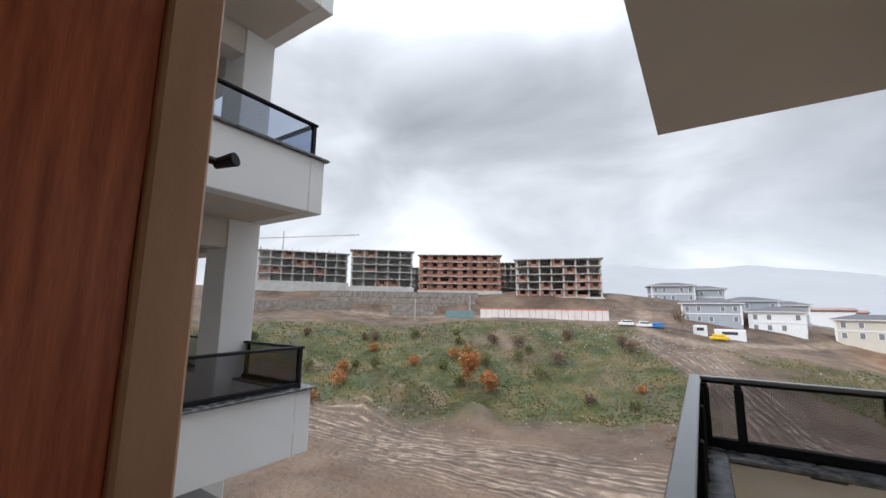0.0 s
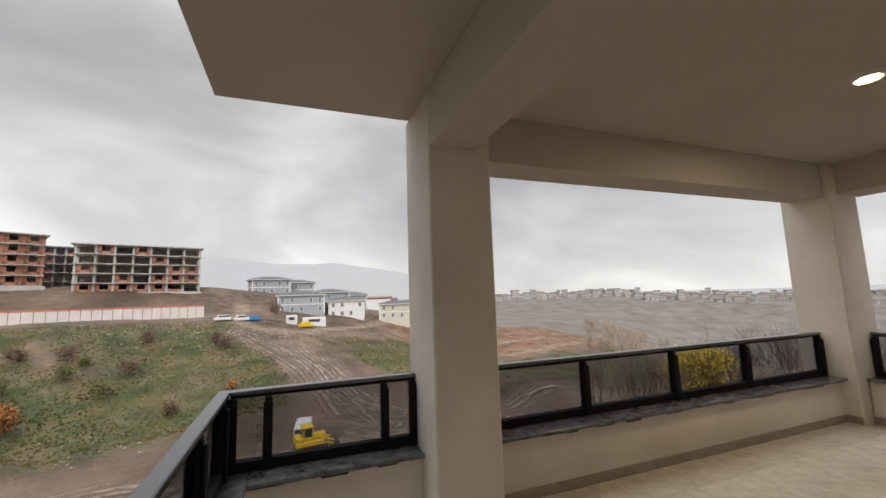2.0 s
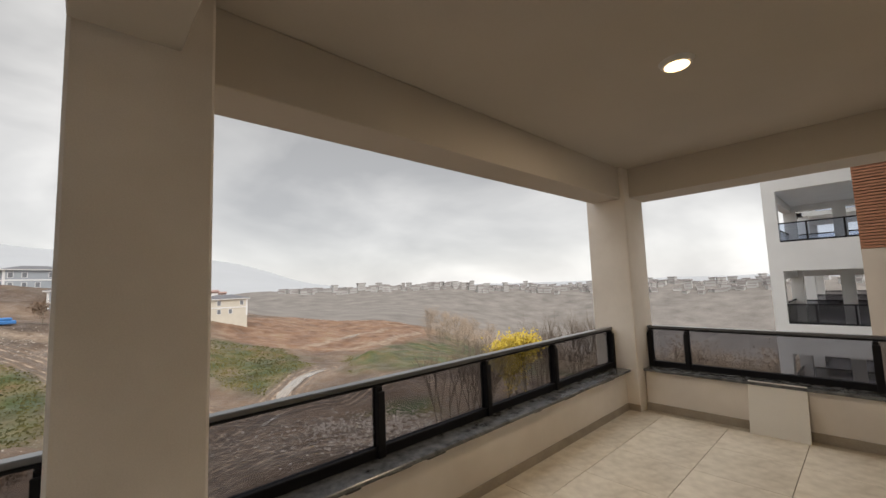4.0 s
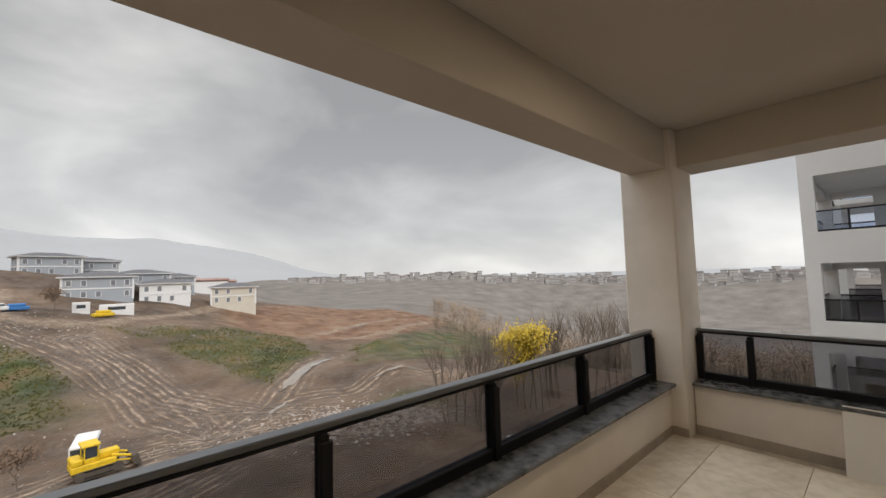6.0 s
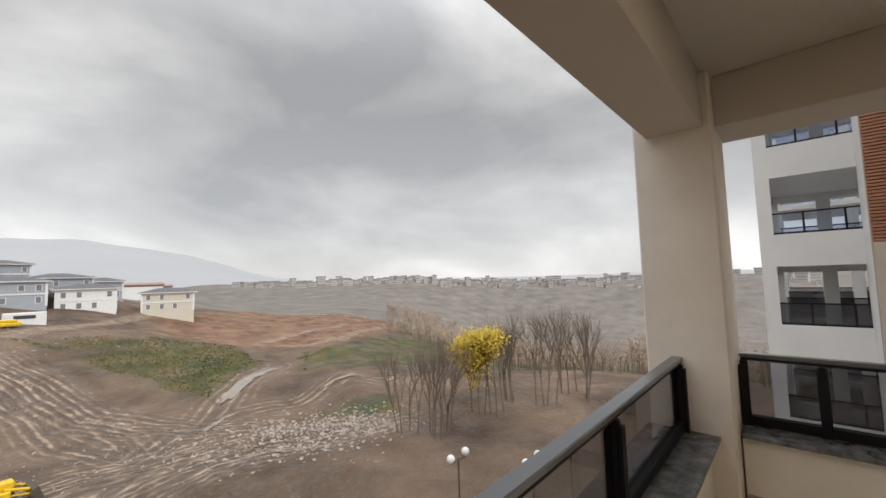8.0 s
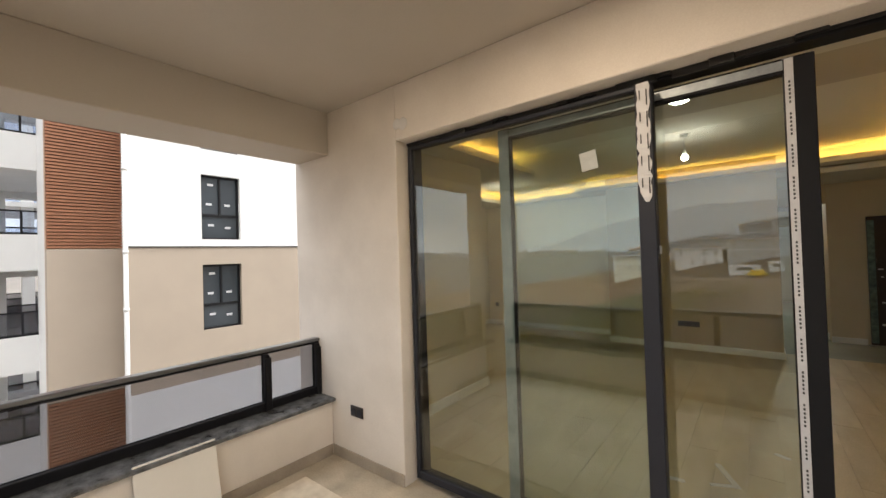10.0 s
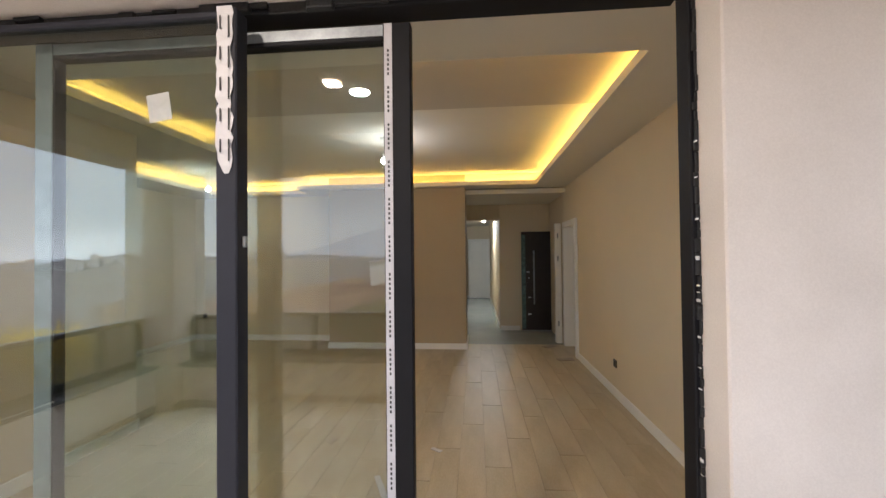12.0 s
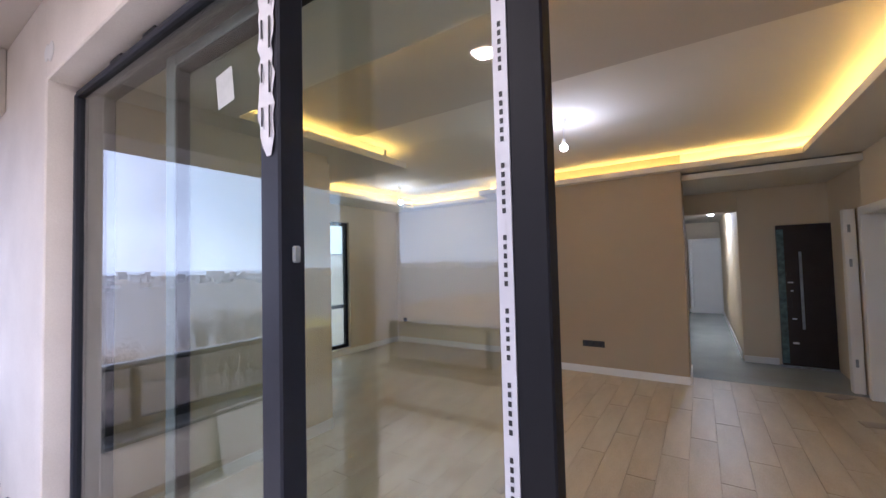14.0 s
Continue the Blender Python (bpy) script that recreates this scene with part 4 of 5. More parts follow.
def shell(az, r, w, storeys, base, brick, face, seed, depth=14):
    rnd = random.Random(seed)
    x, y, _ = spot(az, r)
    e = empty("unfinished_block", x, y, base, face)
    h = 3.05
    bm = bmesh.new()
    for s in range(storeys + 1):
        ov = 1.1 if s == storeys else 0.5
        add_box(bm, -w / 2 - ov, w / 2 + ov, -ov - 0.4, depth, s * h - 0.3, s * h)
        if 0 < s < storeys:
            for k in range(4):
                cx = -w / 2 + w * (k + 0.5) / 4
                add_box(bm, cx - 2.2, cx + 2.2, -2.0, -0.4, s * h - 0.25, s * h)
    add_box(bm, -w / 2 - 1, w / 2 + 1, -1, depth, -8, -0.3)
    put_mesh("slab", bm, M_CONC, e)
    n = max(5, int(w / 4.2))
    bm = bmesh.new()
    for i in range(n + 1):
        cx = -w / 2 + w * i / n
        add_box(bm, cx - 0.3, cx + 0.3, -0.2, 0.4, 0, storeys * h - 0.3)
        add_box(bm, cx - 0.3, cx + 0.3, depth * 0.45, depth * 0.45 + 0.6, 0, storeys * h - 0.3)
    put_mesh("column", bm, M_CONC if brick < 0.9 else M_BRICK, e)
    bm = bmesh.new()
    for s in range(storeys):
        for i in range(n):
            a, b2 = -w / 2 + w * i / n + 0.3, -w / 2 + w * (i + 1) / n - 0.3
            z0 = s * h
            u = rnd.random()
            if u < brick:
                add_box(bm, a, a + (b2 - a) * 0.28, 0.0, 0.25, z0, z0 + h - 0.3)
                add_box(bm, b2 - (b2 - a) * 0.22, b2, 0.0, 0.25, z0, z0 + h - 0.3)
                add_box(bm, a, b2, 0.0, 0.25, z0, z0 + 0.95)
            elif u < brick + 0.06:
                add_box(bm, a, b2, 0.0, 0.25, z0, z0 + 0.9)
    tagged(put_mesh("brick_infill", bm, M_BRICK, e), kind="stuff")
    bm = bmesh.new()
    for s in range(storeys):
        for i in range(n):
            a = -w / 2 + w * i / n
            add_box(bm, a, a + w / n, depth * 0.5, depth * 0.5 + 0.2, s * h, s * h + h - 0.3)
    put_mesh("inner_wall", bm, M_DARK if brick > 0.3 else M_CONC, e)
    if seed == 1:
        bm = bmesh.new()
        for i in range(14):
            add_box(bm, -w / 2 + i * w / 14, -w / 2 + i * w / 14 + 0.15, rnd.uniform(0, 8), 8.2, storeys * h, storeys * h + rnd.uniform(1, 2.4))
        tagged(put_mesh("rebar", bm, M_CONC, e), kind="stuff")
    return tagged(e, "unfinished concrete block with red brick infill" if brick > 0.5 else "unfinished grey concrete block with open storeys", "building", "unfinished apartment blocks")


shell(-53.2, 168, 34, 4, 11.2, 0.12, 53, 1)
shell(-42.4, 166, 25, 5, 9.9, 0.15, 42, 2)
shell(-31, 166, 34, 5, 8.6, 0.95, 31, 3)
shell(-17, 162, 32.5, 5, 6.2, 0.4, 17, 4)
shell(-23.9, 190, 14, 5, 8.0, 0.1, 24, 5)
shell(-37.3, 196, 10, 4, 9.0, 0.1, 37, 6)

# hoardings and the stone wall
e = empty("site_hoarding", *spot(-28, 131)[:2], -2.0)
x1, y1, _ = spot(-10.5, 131)
x0, y0, _ = spot(-28, 131)
e.matrix_basis = pose(x0, y0, 0, 0, 0, math.degrees(math.atan2(y1 - y0, x1 - x0)))
Lf = math.hypot(x1 - x0, y1 - y0)
bm, bm2 = bmesh.new(), bmesh.new()
for i in range(20):
    zb = -1.6
    add_box(bm, Lf * i / 20, Lf * (i + 1) / 20 - 0.12, -0.04 + 0.03 * (i % 2), 0.04, zb - 2.5, zb + 2.6)
    add_box(bm2, Lf * i / 20, Lf * (i + 1) / 20 - 0.12, -0.07, 0.0, zb + 2.6, zb + 3.0)
put_mesh("panel", bm, M_FENCEW, e)
put_mesh("top_band", bm2, M_FENCER, e)
tagged(e, "white and red metal hoarding along the site road", "hoarding")
x0, y0, _ = spot(-33, 130)
o = boxes("teal_fence", [(i * 1.3, i * 1.3 + 1.25, 0, 0.08, -3.5, 1.0) for i in range(7)], M_TEAL)
o.matrix_basis = pose(x0, y0, -0.6, 0, 0, 32)
tagged(o, "teal mesh hoarding beside the site road", "fence")
for i, (a, r, L_, z) in enumerate(((-55, 142, 40, 0.5), (-38, 140, 16, -0.5), (-40, 150, 60, 4.5))):
    x0, y0, _ = spot(a, r)
    bm = bmesh.new()
    for k in range(int(L_ / 2)):
        for j in range(4):
            add_box(bm, -L_ / 2 + k * 2 + random.uniform(0, 0.1) + (j % 2), -L_ / 2 + k * 2 + 2.0 + (j % 2), -0.3 + random.uniform(-0.1, 0.1), 1.5, z - 6 + j * 2.2, z - 6 + j * 2.2 + 2.1)
    o = put_mesh("stone_wall", bm, M_STONEW)
    o.matrix_basis = pose(x0, y0, 0, 0, 0, -a)
    tagged(o, "rough stone retaining wall below the blocks", "retaining wall", "retaining walls")

# ---- villas ----


def villa(az, r, base, w, d, h, face, m=M_HOUSE):
    x, y, _ = spot(az, r)
    e = empty("villa", x, y, base, face)
    box("wall", -w / 2, w / 2, 0, d, -6, h, m, 0.05, e)
    boxes("trim", [(-w / 2 - 0.15, w / 2 + 0.15, -0.15, d + 0.15, h * 0.48, h * 0.48 + 0.4), (-w / 2 - 0.12, -w / 2 + 0.4, -0.12, 0.5, 0, h), (w / 2 - 0.4, w / 2 + 0.12, -0.12, 0.5, 0, h), (-w / 2 - 0.9, w / 2 + 0.9, -0.9, d + 0.9, h, h + 0.35)], M_CABWHITE, 0, e)
    bm = bmesh.new()
    a = [bm.verts.new(p) for p in ((-w / 2 - 1, -1, h + 0.35), (w / 2 + 1, -1, h + 0.35), (w / 2 + 1, d + 1, h + 0.35), (-w / 2 - 1, d + 1, h + 0.35))]
    k = min(w, d) * 0.45
    b = [bm.verts.new((-w / 2 + k, d / 2, h + 1.7)), bm.verts.new((w / 2 - k, d / 2, h + 1.7))]
    for f in ((a[0], a[1], b[1], b[0]), (a[1], a[2], b[1]), (a[2], a[3], b[0], b[1]), (a[3], a[0], b[0]), (a[3], a[2], a[1], a[0])):
        bm.faces.new(f)
    put_mesh("roof", bm, M_ROOF, e)
    n = max(3, int(w / 3))
    for s in range(2):
        for i in range(n):
            if (i + s) % 4 == 3:
                continue
            cx = -w / 2 + w * (i + 0.5) / n
            z = s * h * 0.5 + 0.9
            wf = box("window", cx - 0.65, cx + 0.65, -0.1, 0.0, z - 0.1, z + 1.6, M_CABWHITE, 0, e)
            box("glass", cx - 0.5, cx + 0.5, -0.13, -0.1, z, z + 1.5, M_WINHAZE, 0, wf)
    for i in range(2):
        for s in range(2):
            cy = d * (i + 0.5) / 2
            for xa, xb in ((w / 2, w / 2 + 0.06), (-w / 2 - 0.06, -w / 2)):
                box("side_window", xa, xb, cy - 0.5, cy + 0.5, s * h * 0.5 + 0.9, s * h * 0.5 + 2.3, M_WINHAZE, 0, e)
    return tagged(e, "two storey grey villa with white trim and dark roof", "house", "villas")


villa(-2.9, 178, 4.6, 15, 10, 6.2, 14)
villa(0.6, 188, 3.6, 13, 10, 6.2, 14)
villa(0.9, 152, -2.8, 16, 11, 6.4, -4)
villa(5.0, 168, -1.5, 14, 11, 6.2, 10)
villa(8.2, 184, -2.5, 10, 9, 6.0, 4)
villa(6.9, 153, -5.0, 13, 10, 6.2, -10, M_CABWHITE)
villa(14.0, 158, -6.6, 14, 10, 5.8, -12, mat("cream_villa_render", (0.6, 0.56, 0.48), 0.85, 0.06, 0.5, 6, 0.1))
for a, r, w, z in ((8.0, 260, 46, -3), (11, 300, 30, -4)):
    x, y, _ = spot(a, r)
    e = empty("row_house", x, y, z, -a)
    box("wall", -w / 2, w / 2, 0, 10, -8, 4.5, M_CABWHITE, 0, e)
    box("roof", -w / 2 - 1, w / 2 + 1, -1, 11, 4.5, 6.5, M_TILEROOF, 0.9, e)
    tagged(e, "long pale house with faded red roof", "house", "row houses")
for a, r, w in ((-0.3, 127, 3.2), (2.6, 132, 7)):
    x, y, z = spot(a, r)
    e = empty("site_cabin", x, y, z, -a)
    box("body", -w / 2, w / 2, 0, 2.6, -1.5, 2.6, M_CABWHITE, 0.08, e)
    boxes("window", [(-w / 4, w / 4, -0.03, 0.02, 1.2, 2.0)], M_WIN, 0, e)
    tagged(e, "white site cabin on the muddy ground", "cabin", "site cabins")
for a, r, m in ((-8.5, 122, M_CABWHITE), (-6.4, 124, M_CABWHITE), (-5.0, 126, mat("blue_tarp", (0.05, 0.2, 0.5), 0.5, 0.2)), (1.5, 124, M_YELLOW)):
    x, y, z = spot(a, r)
    e = empty("parked_car" if m is M_CABWHITE else "covered_pile", x, y, z, 20)
    boxes("body", [(-2, 2, -0.9, 0.9, 0.1, 0.9), (-1.2, 1.4, -0.8, 0.8, 0.9, 1.5)], m, 0.15, e)
    if m is M_CABWHITE:
        boxes("window", [(-1.1, 1.3, -0.83, 0.83, 1.0, 1.4)], M_WIN, 0.02, e)
    tagged(e, "small pale car parked on the site" if m is M_CABWHITE else "bright covered material pile on the site", "car" if m is M_CABWHITE else "pile")

# ---- far town ----
rt = random.Random(4)
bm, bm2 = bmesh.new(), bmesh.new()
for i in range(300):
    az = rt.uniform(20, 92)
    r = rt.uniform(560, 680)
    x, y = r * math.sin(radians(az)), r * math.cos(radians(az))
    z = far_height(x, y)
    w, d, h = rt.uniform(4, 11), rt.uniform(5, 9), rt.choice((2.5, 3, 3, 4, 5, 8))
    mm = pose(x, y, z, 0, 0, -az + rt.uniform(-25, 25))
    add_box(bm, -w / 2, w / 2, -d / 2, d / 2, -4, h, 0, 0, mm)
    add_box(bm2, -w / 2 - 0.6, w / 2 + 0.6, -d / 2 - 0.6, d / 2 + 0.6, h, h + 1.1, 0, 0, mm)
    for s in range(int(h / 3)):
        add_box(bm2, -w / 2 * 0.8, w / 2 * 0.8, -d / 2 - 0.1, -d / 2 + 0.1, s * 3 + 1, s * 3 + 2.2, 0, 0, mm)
# town walls and roofs: close greys carry the haze in their colour
tagged(put_mesh("far_town", bm, mat("town_walls_hazed", (0.46, 0.45, 0.44), 0.9, 0.1, 0.02, 0.1, 0.0)), "pale houses on the far ridge, haze in colour", "town", "", "stuff")
tagged(put_mesh("far_roofs", bm2, mat("town_roofs_hazed", (0.33, 0.3, 0.29), 0.9, 0.1, 0.02, 0.1, 0.0)), "roofs and windows on the far ridge, haze in colour", "town", "", "stuff")

# ---- trees ----


def grow(bm, p, d, length, rad, level, rnd, tips, spread=0.5):
    q = Vector(p) + Vector(d) * length
    tube(bm, p, q, rad, rad * 0.62, 5 if level > 1 else 3)
    if level == 0:
        tips.append(q)
        return
    tips.append(q)
    for i in range(rnd.choice((3, 3, 4))):
        nd = (Vector(d) + Vector((rnd.uniform(-1, 1), rnd.uniform(-1, 1), rnd.uniform(-0.15, 0.75))) * spread).normalized()
        grow(bm, Vector(p) + Vector(d) * length * rnd.uniform(0.6, 1.0), nd, length * rnd.uniform(0.6, 0.85), rad * 0.55, level - 1, rnd, tips, spread)


def leaves(bm, tips, rnd, n, spread, size):
    for p in tips:
        for i in range(n):
            c = p + Vector((rnd.gauss(0, spread), rnd.gauss(0, spread), rnd.gauss(0, spread * 0.8)))
            u = Vector((rnd.uniform(-1, 1), rnd.uniform(-1, 1), rnd.uniform(-1, 1))).normalized() * size
            v = u.orthogonal() * rnd.uniform(0.5, 1)
            bm.faces.new([bm.verts.new(c + a) for a in (u, v, -u * 0.9, -v)])


def tree(name, x, y, z, height, seed, label, leaf=None, n=6, stems=1, size=0.16, level=4, spread=0.5):
    rnd = random.Random(seed)
    e = empty(name, x, y, z - 0.3)
    bm = bmesh.new()
    tips = []
    for s in range(stems):
        o = Vector((rnd.uniform(-1, 1), rnd.uniform(-1, 1), 0)) * (0.12 * height if stems > 1 else 0)
        grow(bm, o, Vector((rnd.uniform(-0.14, 0.14), rnd.uniform(-0.14, 0.14), 1)).normalized(), height * 0.34, height * 0.0085, level, rnd, tips, spread)
    put_mesh("trunk", bm, M_BARK, e)
    if leaf:
        bm = bmesh.new()
        leaves(bm, tips, rnd, n, height * (0.06 if level > 2 else 0.17), size)
        put_mesh("leaves", bm, leaf, e)
    return tagged(e, label, "tree", "trees")


for i, (a, r, h, st) in enumerate(((44.5, 52, 12.5, 4), (47.0, 52, 13.5, 5), (49.5, 54, 12, 3), (55.5, 60, 14, 4), (58, 66, 15, 4), (61, 64, 15, 4), (64, 70, 15, 4), (68, 66, 15, 4))):
    tree("bare_tree", *spot(a, r), h, 10 + i, "tall bare grey tree with many thin stems", None, 0, st, level=4, spread=0.38)
tree("yellow_tree", *spot(53.0, 60), 12.5, 40, "slender tree with bright yellow autumn leaves", M_LEAFY, 30, 2, 0.17, 4, 0.3)
tree("rust_tree", *spot(-29.6, 80), 8.5, 41, "small tree with rust-red autumn leaves", M_LEAFO, 26, 3, 0.17, 3, 0.4)
tree("rust_tree", *spot(-27.0, 79), 5.5, 42, "small bush with rust-red autumn leaves", M_LEAFO, 22, 2, 0.16, 3, 0.5)
tree("bare_tree", *spot(-3.0, 52), 4.5, 43, "small bare tree beside the bulldozer", M_TWIG, 3, 1, 0.1, 4, 0.6)
tree("bare_tree", *spot(-2.3, 122), 7.5, 44, "bare tree in front of the villas", M_TWIG, 3, 1, 0.15, 4, 0.6)
tree("bare_tree", *spot(-38.5, 60), 4, 45, "thin bare sapling on the spoil heap", None, 0, 1, 0.1, 3, 0.5)
rb = random.Random(8)
for i in range(44):
    a, r = rb.uniform(-66, -6), rb.uniform(77, 112)
    x, y, z = spot(a, r)
    m = rb.choice((M_LEAFG, M_TWIG, M_LEAFO, M_LEAFG, M_TWIG))
    tree("bush", x, y, z, rb.uniform(1.6, 4.2), 100 + i, {M_LEAFG: "low olive green bush on the slope", M_TWIG: "low brown twiggy bush on the slope", M_LEAFO: "low orange autumn bush on the slope"}[m], m, 8, 5, 0.13, 2, 0.6)
# woods of the valley
rw = random.Random(12)
bt, bl = bmesh.new(), bmesh.new()
for i in range(1100):
    a = rw.uniform(40, 98)
    r = 94 + (155 if a > 52 else 165) * rw.random() ** 0.8 + (45 if a < 50 else 0)
    x, y, z = spot(a, r)
    h = rw.uniform(6, 10)
    tube(bt, (x, y, z - 0.5), (x, y, z + h * 0.8), 0.11, 0.03, 4)
    for k in range(5):
        aa = rw.uniform(0, 6.3)
        tube(bt, (x, y, z + h * rw.uniform(0.3, 0.6)), (x + math.cos(aa) * h * 0.25, y + math.sin(aa) * h * 0.25, z + h * rw.uniform(0.7, 1)), 0.05, 0.015, 3)
    leaves(bl, [Vector((x + rw.gauss(0, h * 0.16), y + rw.gauss(0, h * 0.16), z + h * rw.uniform(0.4, 1))) for k in range(9)], rw, 13, h * 0.11, 0.17)
wd = put_mesh("woods_trunks", bt, M_BARK)
tagged(wd, "bare trunks of the valley woods", "woods", "", "stuff")
tagged(put_mesh("woods_crowns", bl, mat("autumn_woods", (0.19, 0.155, 0.13), 0.9, 0.3, 0.03, 0.4, 0.0, spots=(0.34, 0.25, 0.17))), "brown and rust crowns of the valley woods", "woods", "", "stuff")
# grass tufts and rubble
bg = bmesh.new()
for i in range(34000):
    a, r = rw.uniform(-72, 30), 68 + 52 * rw.random()
    x, y = r * math.sin(radians(a)), r * math.cos(radians(a))
    if grass_mask(x, y, 0) < 0.35:
        continue
    z = ground_height(x, y)
    s = rw.uniform(0.08, 0.26)
    u = Vector((rw.uniform(-1, 1), rw.uniform(-1, 1), 0)).normalized() * s
    bg.faces.new([bg.verts.new(Vector((x, y, z)) + k) for k in (-u, u, u * 0.4 + Vector((0, 0, s)), -u * 0.7 + Vector((0, 0, s * 0.8)))])
tagged(put_mesh("grass_tufts", bg, mat("grass_blades", (0.05, 0.068, 0.016), 0.9, 0.5, 0.08, 0.9, 0.0, spots=(0.15, 0.125, 0.04))), "wet green and straw grass tufts on the slope", "grass", "", "stuff")
br = bmesh.new()
for i in range(2600):
    c = rw.choice(((28, 57, 7), (33, 57, 6), (38, 58, 5), (-8, 112, 9), (16, 56, 14), (-30, 70, 34), (-4, 118, 16)))
    a, r = rw.gauss(c[0], c[2] * 0.7), rw.gauss(c[1], 4)
    x, y, z = spot(a, r)
    s = rw.uniform(0.05, 0.24) * (1 if c[2] < 10 else 0.6)
    add_box(br, -s, s, -s * 0.7, s * 0.7, -s * 0.3, s * 0.3, 0, 0, pose(x, y, z + s * 0.2, rw.uniform(-30, 30), rw.uniform(-30, 30), rw.uniform(0, 180)))
tagged(put_mesh("rubble", br, M_RUBBLE), "pale broken rubble strewn over the mud", "rubble", "", "stuff")

# wet puddles along the tracks
M_WATER = mat("muddy_water", (0.3, 0.26, 0.22), 0.06, 0.1, 0.6, 4, 0.0)
for i, (a, r, L_, w_, turn) in enumerate(((24.4, 89.5, 11, 2.6, 32), (22.2, 81, 13, 2.4, 50), (35, 76, 9, 0.8, -4), (20, 66, 6, 0.9, 50), (29.7, 153, 14, 1.2, 33))):
    x, y, z = spot(a, r)
    bm = bmesh.new()
    n = 28
    ring = []
    for k in range(n):
        t = 2 * math.pi * k / n
        q = 1 + 0.35 * noise.noise(Vector((math.cos(t) * 2, math.sin(t) * 2, i)))
        px, py = math.cos(t) * L_ / 2 * q, math.sin(t) * w_ / 2 * q
        c, s = math.cos(radians(turn)), math.sin(radians(turn))
        gx, gy = x + px * c - py * s, y + px * s + py * c
        ring.append(bm.verts.new((gx, gy, ground_height(gx, gy) + 0.12)))
    mid = bm.verts.new((x, y, z + 0.14))
    for k in range(n):
        bm.faces.new((mid, ring[k], ring[(k + 1) % n]))
    tagged(put_mesh("puddle", bm, M_WATER), "muddy rain puddle beside the wheel tracks", "puddle", "puddles", "structure")

# ---- bulldozer and pickup ----
x, y, z = spot(3.0, 51)
dz = empty("bulldozer", x, y, z + 0.05, 10)
bm = bmesh.new()
add_box(bm, -2.2, 1.0, -1.0, 1.0, 0.75, 1.35, 0.08)
add_box(bm, -2.2, -1.4, -0.95, 0.95, 1.35, 1.9, 0.1)
add_box(bm, -0.3, 1.3, -0.5, 0.5, 1.35, 1.95, 0.1)
add_box(bm, -1.35, -0.3, -0.8, 0.8, 1.35, 1.75, 0.05)
put_mesh("body", bm, M_YELLOW, dz)
boxes("cab", [(-1.35, -1.25, -0.8, -0.7, 1.75, 2.8), (-0.4, -0.3, -0.8, -0.7, 1.75, 2.8), (-1.35, -1.25, 0.7, 0.8, 1.75, 2.8), (-0.4, -0.3, 0.7, 0.8, 1.75, 2.8), (-1.5, -0.2, -0.95, 0.95, 2.8, 2.95)], M_YELLOW, 0.02, dz)
boxes("cab_glass", [(-1.3, -0.35, -0.75, 0.75, 1.76, 2.79)], M_WIN, 0.02, dz)
for sy in (-1, 1):
    bm = bmesh.new()
    for px in (-1.6, 1.1):
        tube(bm, (px, sy * 0.8 - 0.25, 0.42), (px, sy * 0.8 + 0.25, 0.42), 0.42, 0.42, 14)
    add_box(bm, -1.6, 1.1, sy * 0.8 - 0.25, sy * 0.8 + 0.25, 0.76, 0.84)
    add_box(bm, -1.6, 1.1, sy * 0.8 - 0.25, sy * 0.8 + 0.25, 0.0, 0.08)
    add_box(bm, -1.5, 1.0, sy * 0.8 - 0.18, sy * 0.8 + 0.18, 0.2, 0.6)
    put_mesh("track", bm, M_STEEL, dz)
bm = bmesh.new()
for sy in (-0.7, 0.7):
    tube(bm, (0.6, sy, 1.5), (2.1, sy, 1.0), 0.13, 0.12, 8)
    tube(bm, (0.9, sy, 0.9), (2.2, sy, 0.6), 0.08, 0.08, 8)
put_mesh("arm", bm, M_YELLOW, dz)
bm = bmesh.new()
prof = [(2.9, 0.1), (2.35, 0.15), (2.1, 0.5), (2.15, 0.95), (2.5, 1.2)]
r0 = [[bm.verts.new((px, sy, pz)) for px, pz in prof] for sy in (-1.3, 1.3)]
for i in range(len(prof) - 1):
    bm.faces.new((r0[0][i], r0[0][i + 1], r0[1][i + 1], r0[1][i]))
bm.faces.new(r0[0])
bm.faces.new(r0[1][::-1])
put_mesh("bucket", bm, M_STEEL, dz)
tagged(dz, "yellow tracked loader parked in the mud", "loader")
vx, vy, vz = spot(1.6, 54.5)
van = empty("white_van", vx, vy, vz, 84)
box("body", -2.2, 2.2, -0.95, 0.95, 0.5, 2.4, M_CABWHITE, 0.12, van)
box("bonnet", 2.2, 2.9, -0.9, 0.9, 0.5, 1.3, M_CABWHITE, 0.12, van)
boxes("window", [(-2.23, -2.19, -0.8, 0.8, 1.5, 2.15), (-1.5, 1.8, -0.97, 0.97, 1.5, 2.1)], M_WIN, 0.01, van)
bm = bmesh.new()
for px in (-1.5, 2.0):
    for sy in (-0.9, 0.75):
        tube(bm, (px, sy, 0.35), (px, sy + 0.15, 0.35), 0.35, 0.35, 14)
put_mesh("wheel", bm, M_STEEL, van)
tagged(van, "white van parked behind the loader", "van")
x, y, z = spot(-52, 150)
cr = empty("tower_crane", x - 34, y + 10, 6, 20)
boxes("mast", [(-0.25, 0.25, -0.25, 0.25, -5, 28)], M_CONC, 0.1, cr)
boxes("jib", [(-14, 36, -0.2, 0.2, 25, 25.5)], M_CONC, 0.1, cr)
tagged(cr, "thin tower crane behind the blocks", "crane")
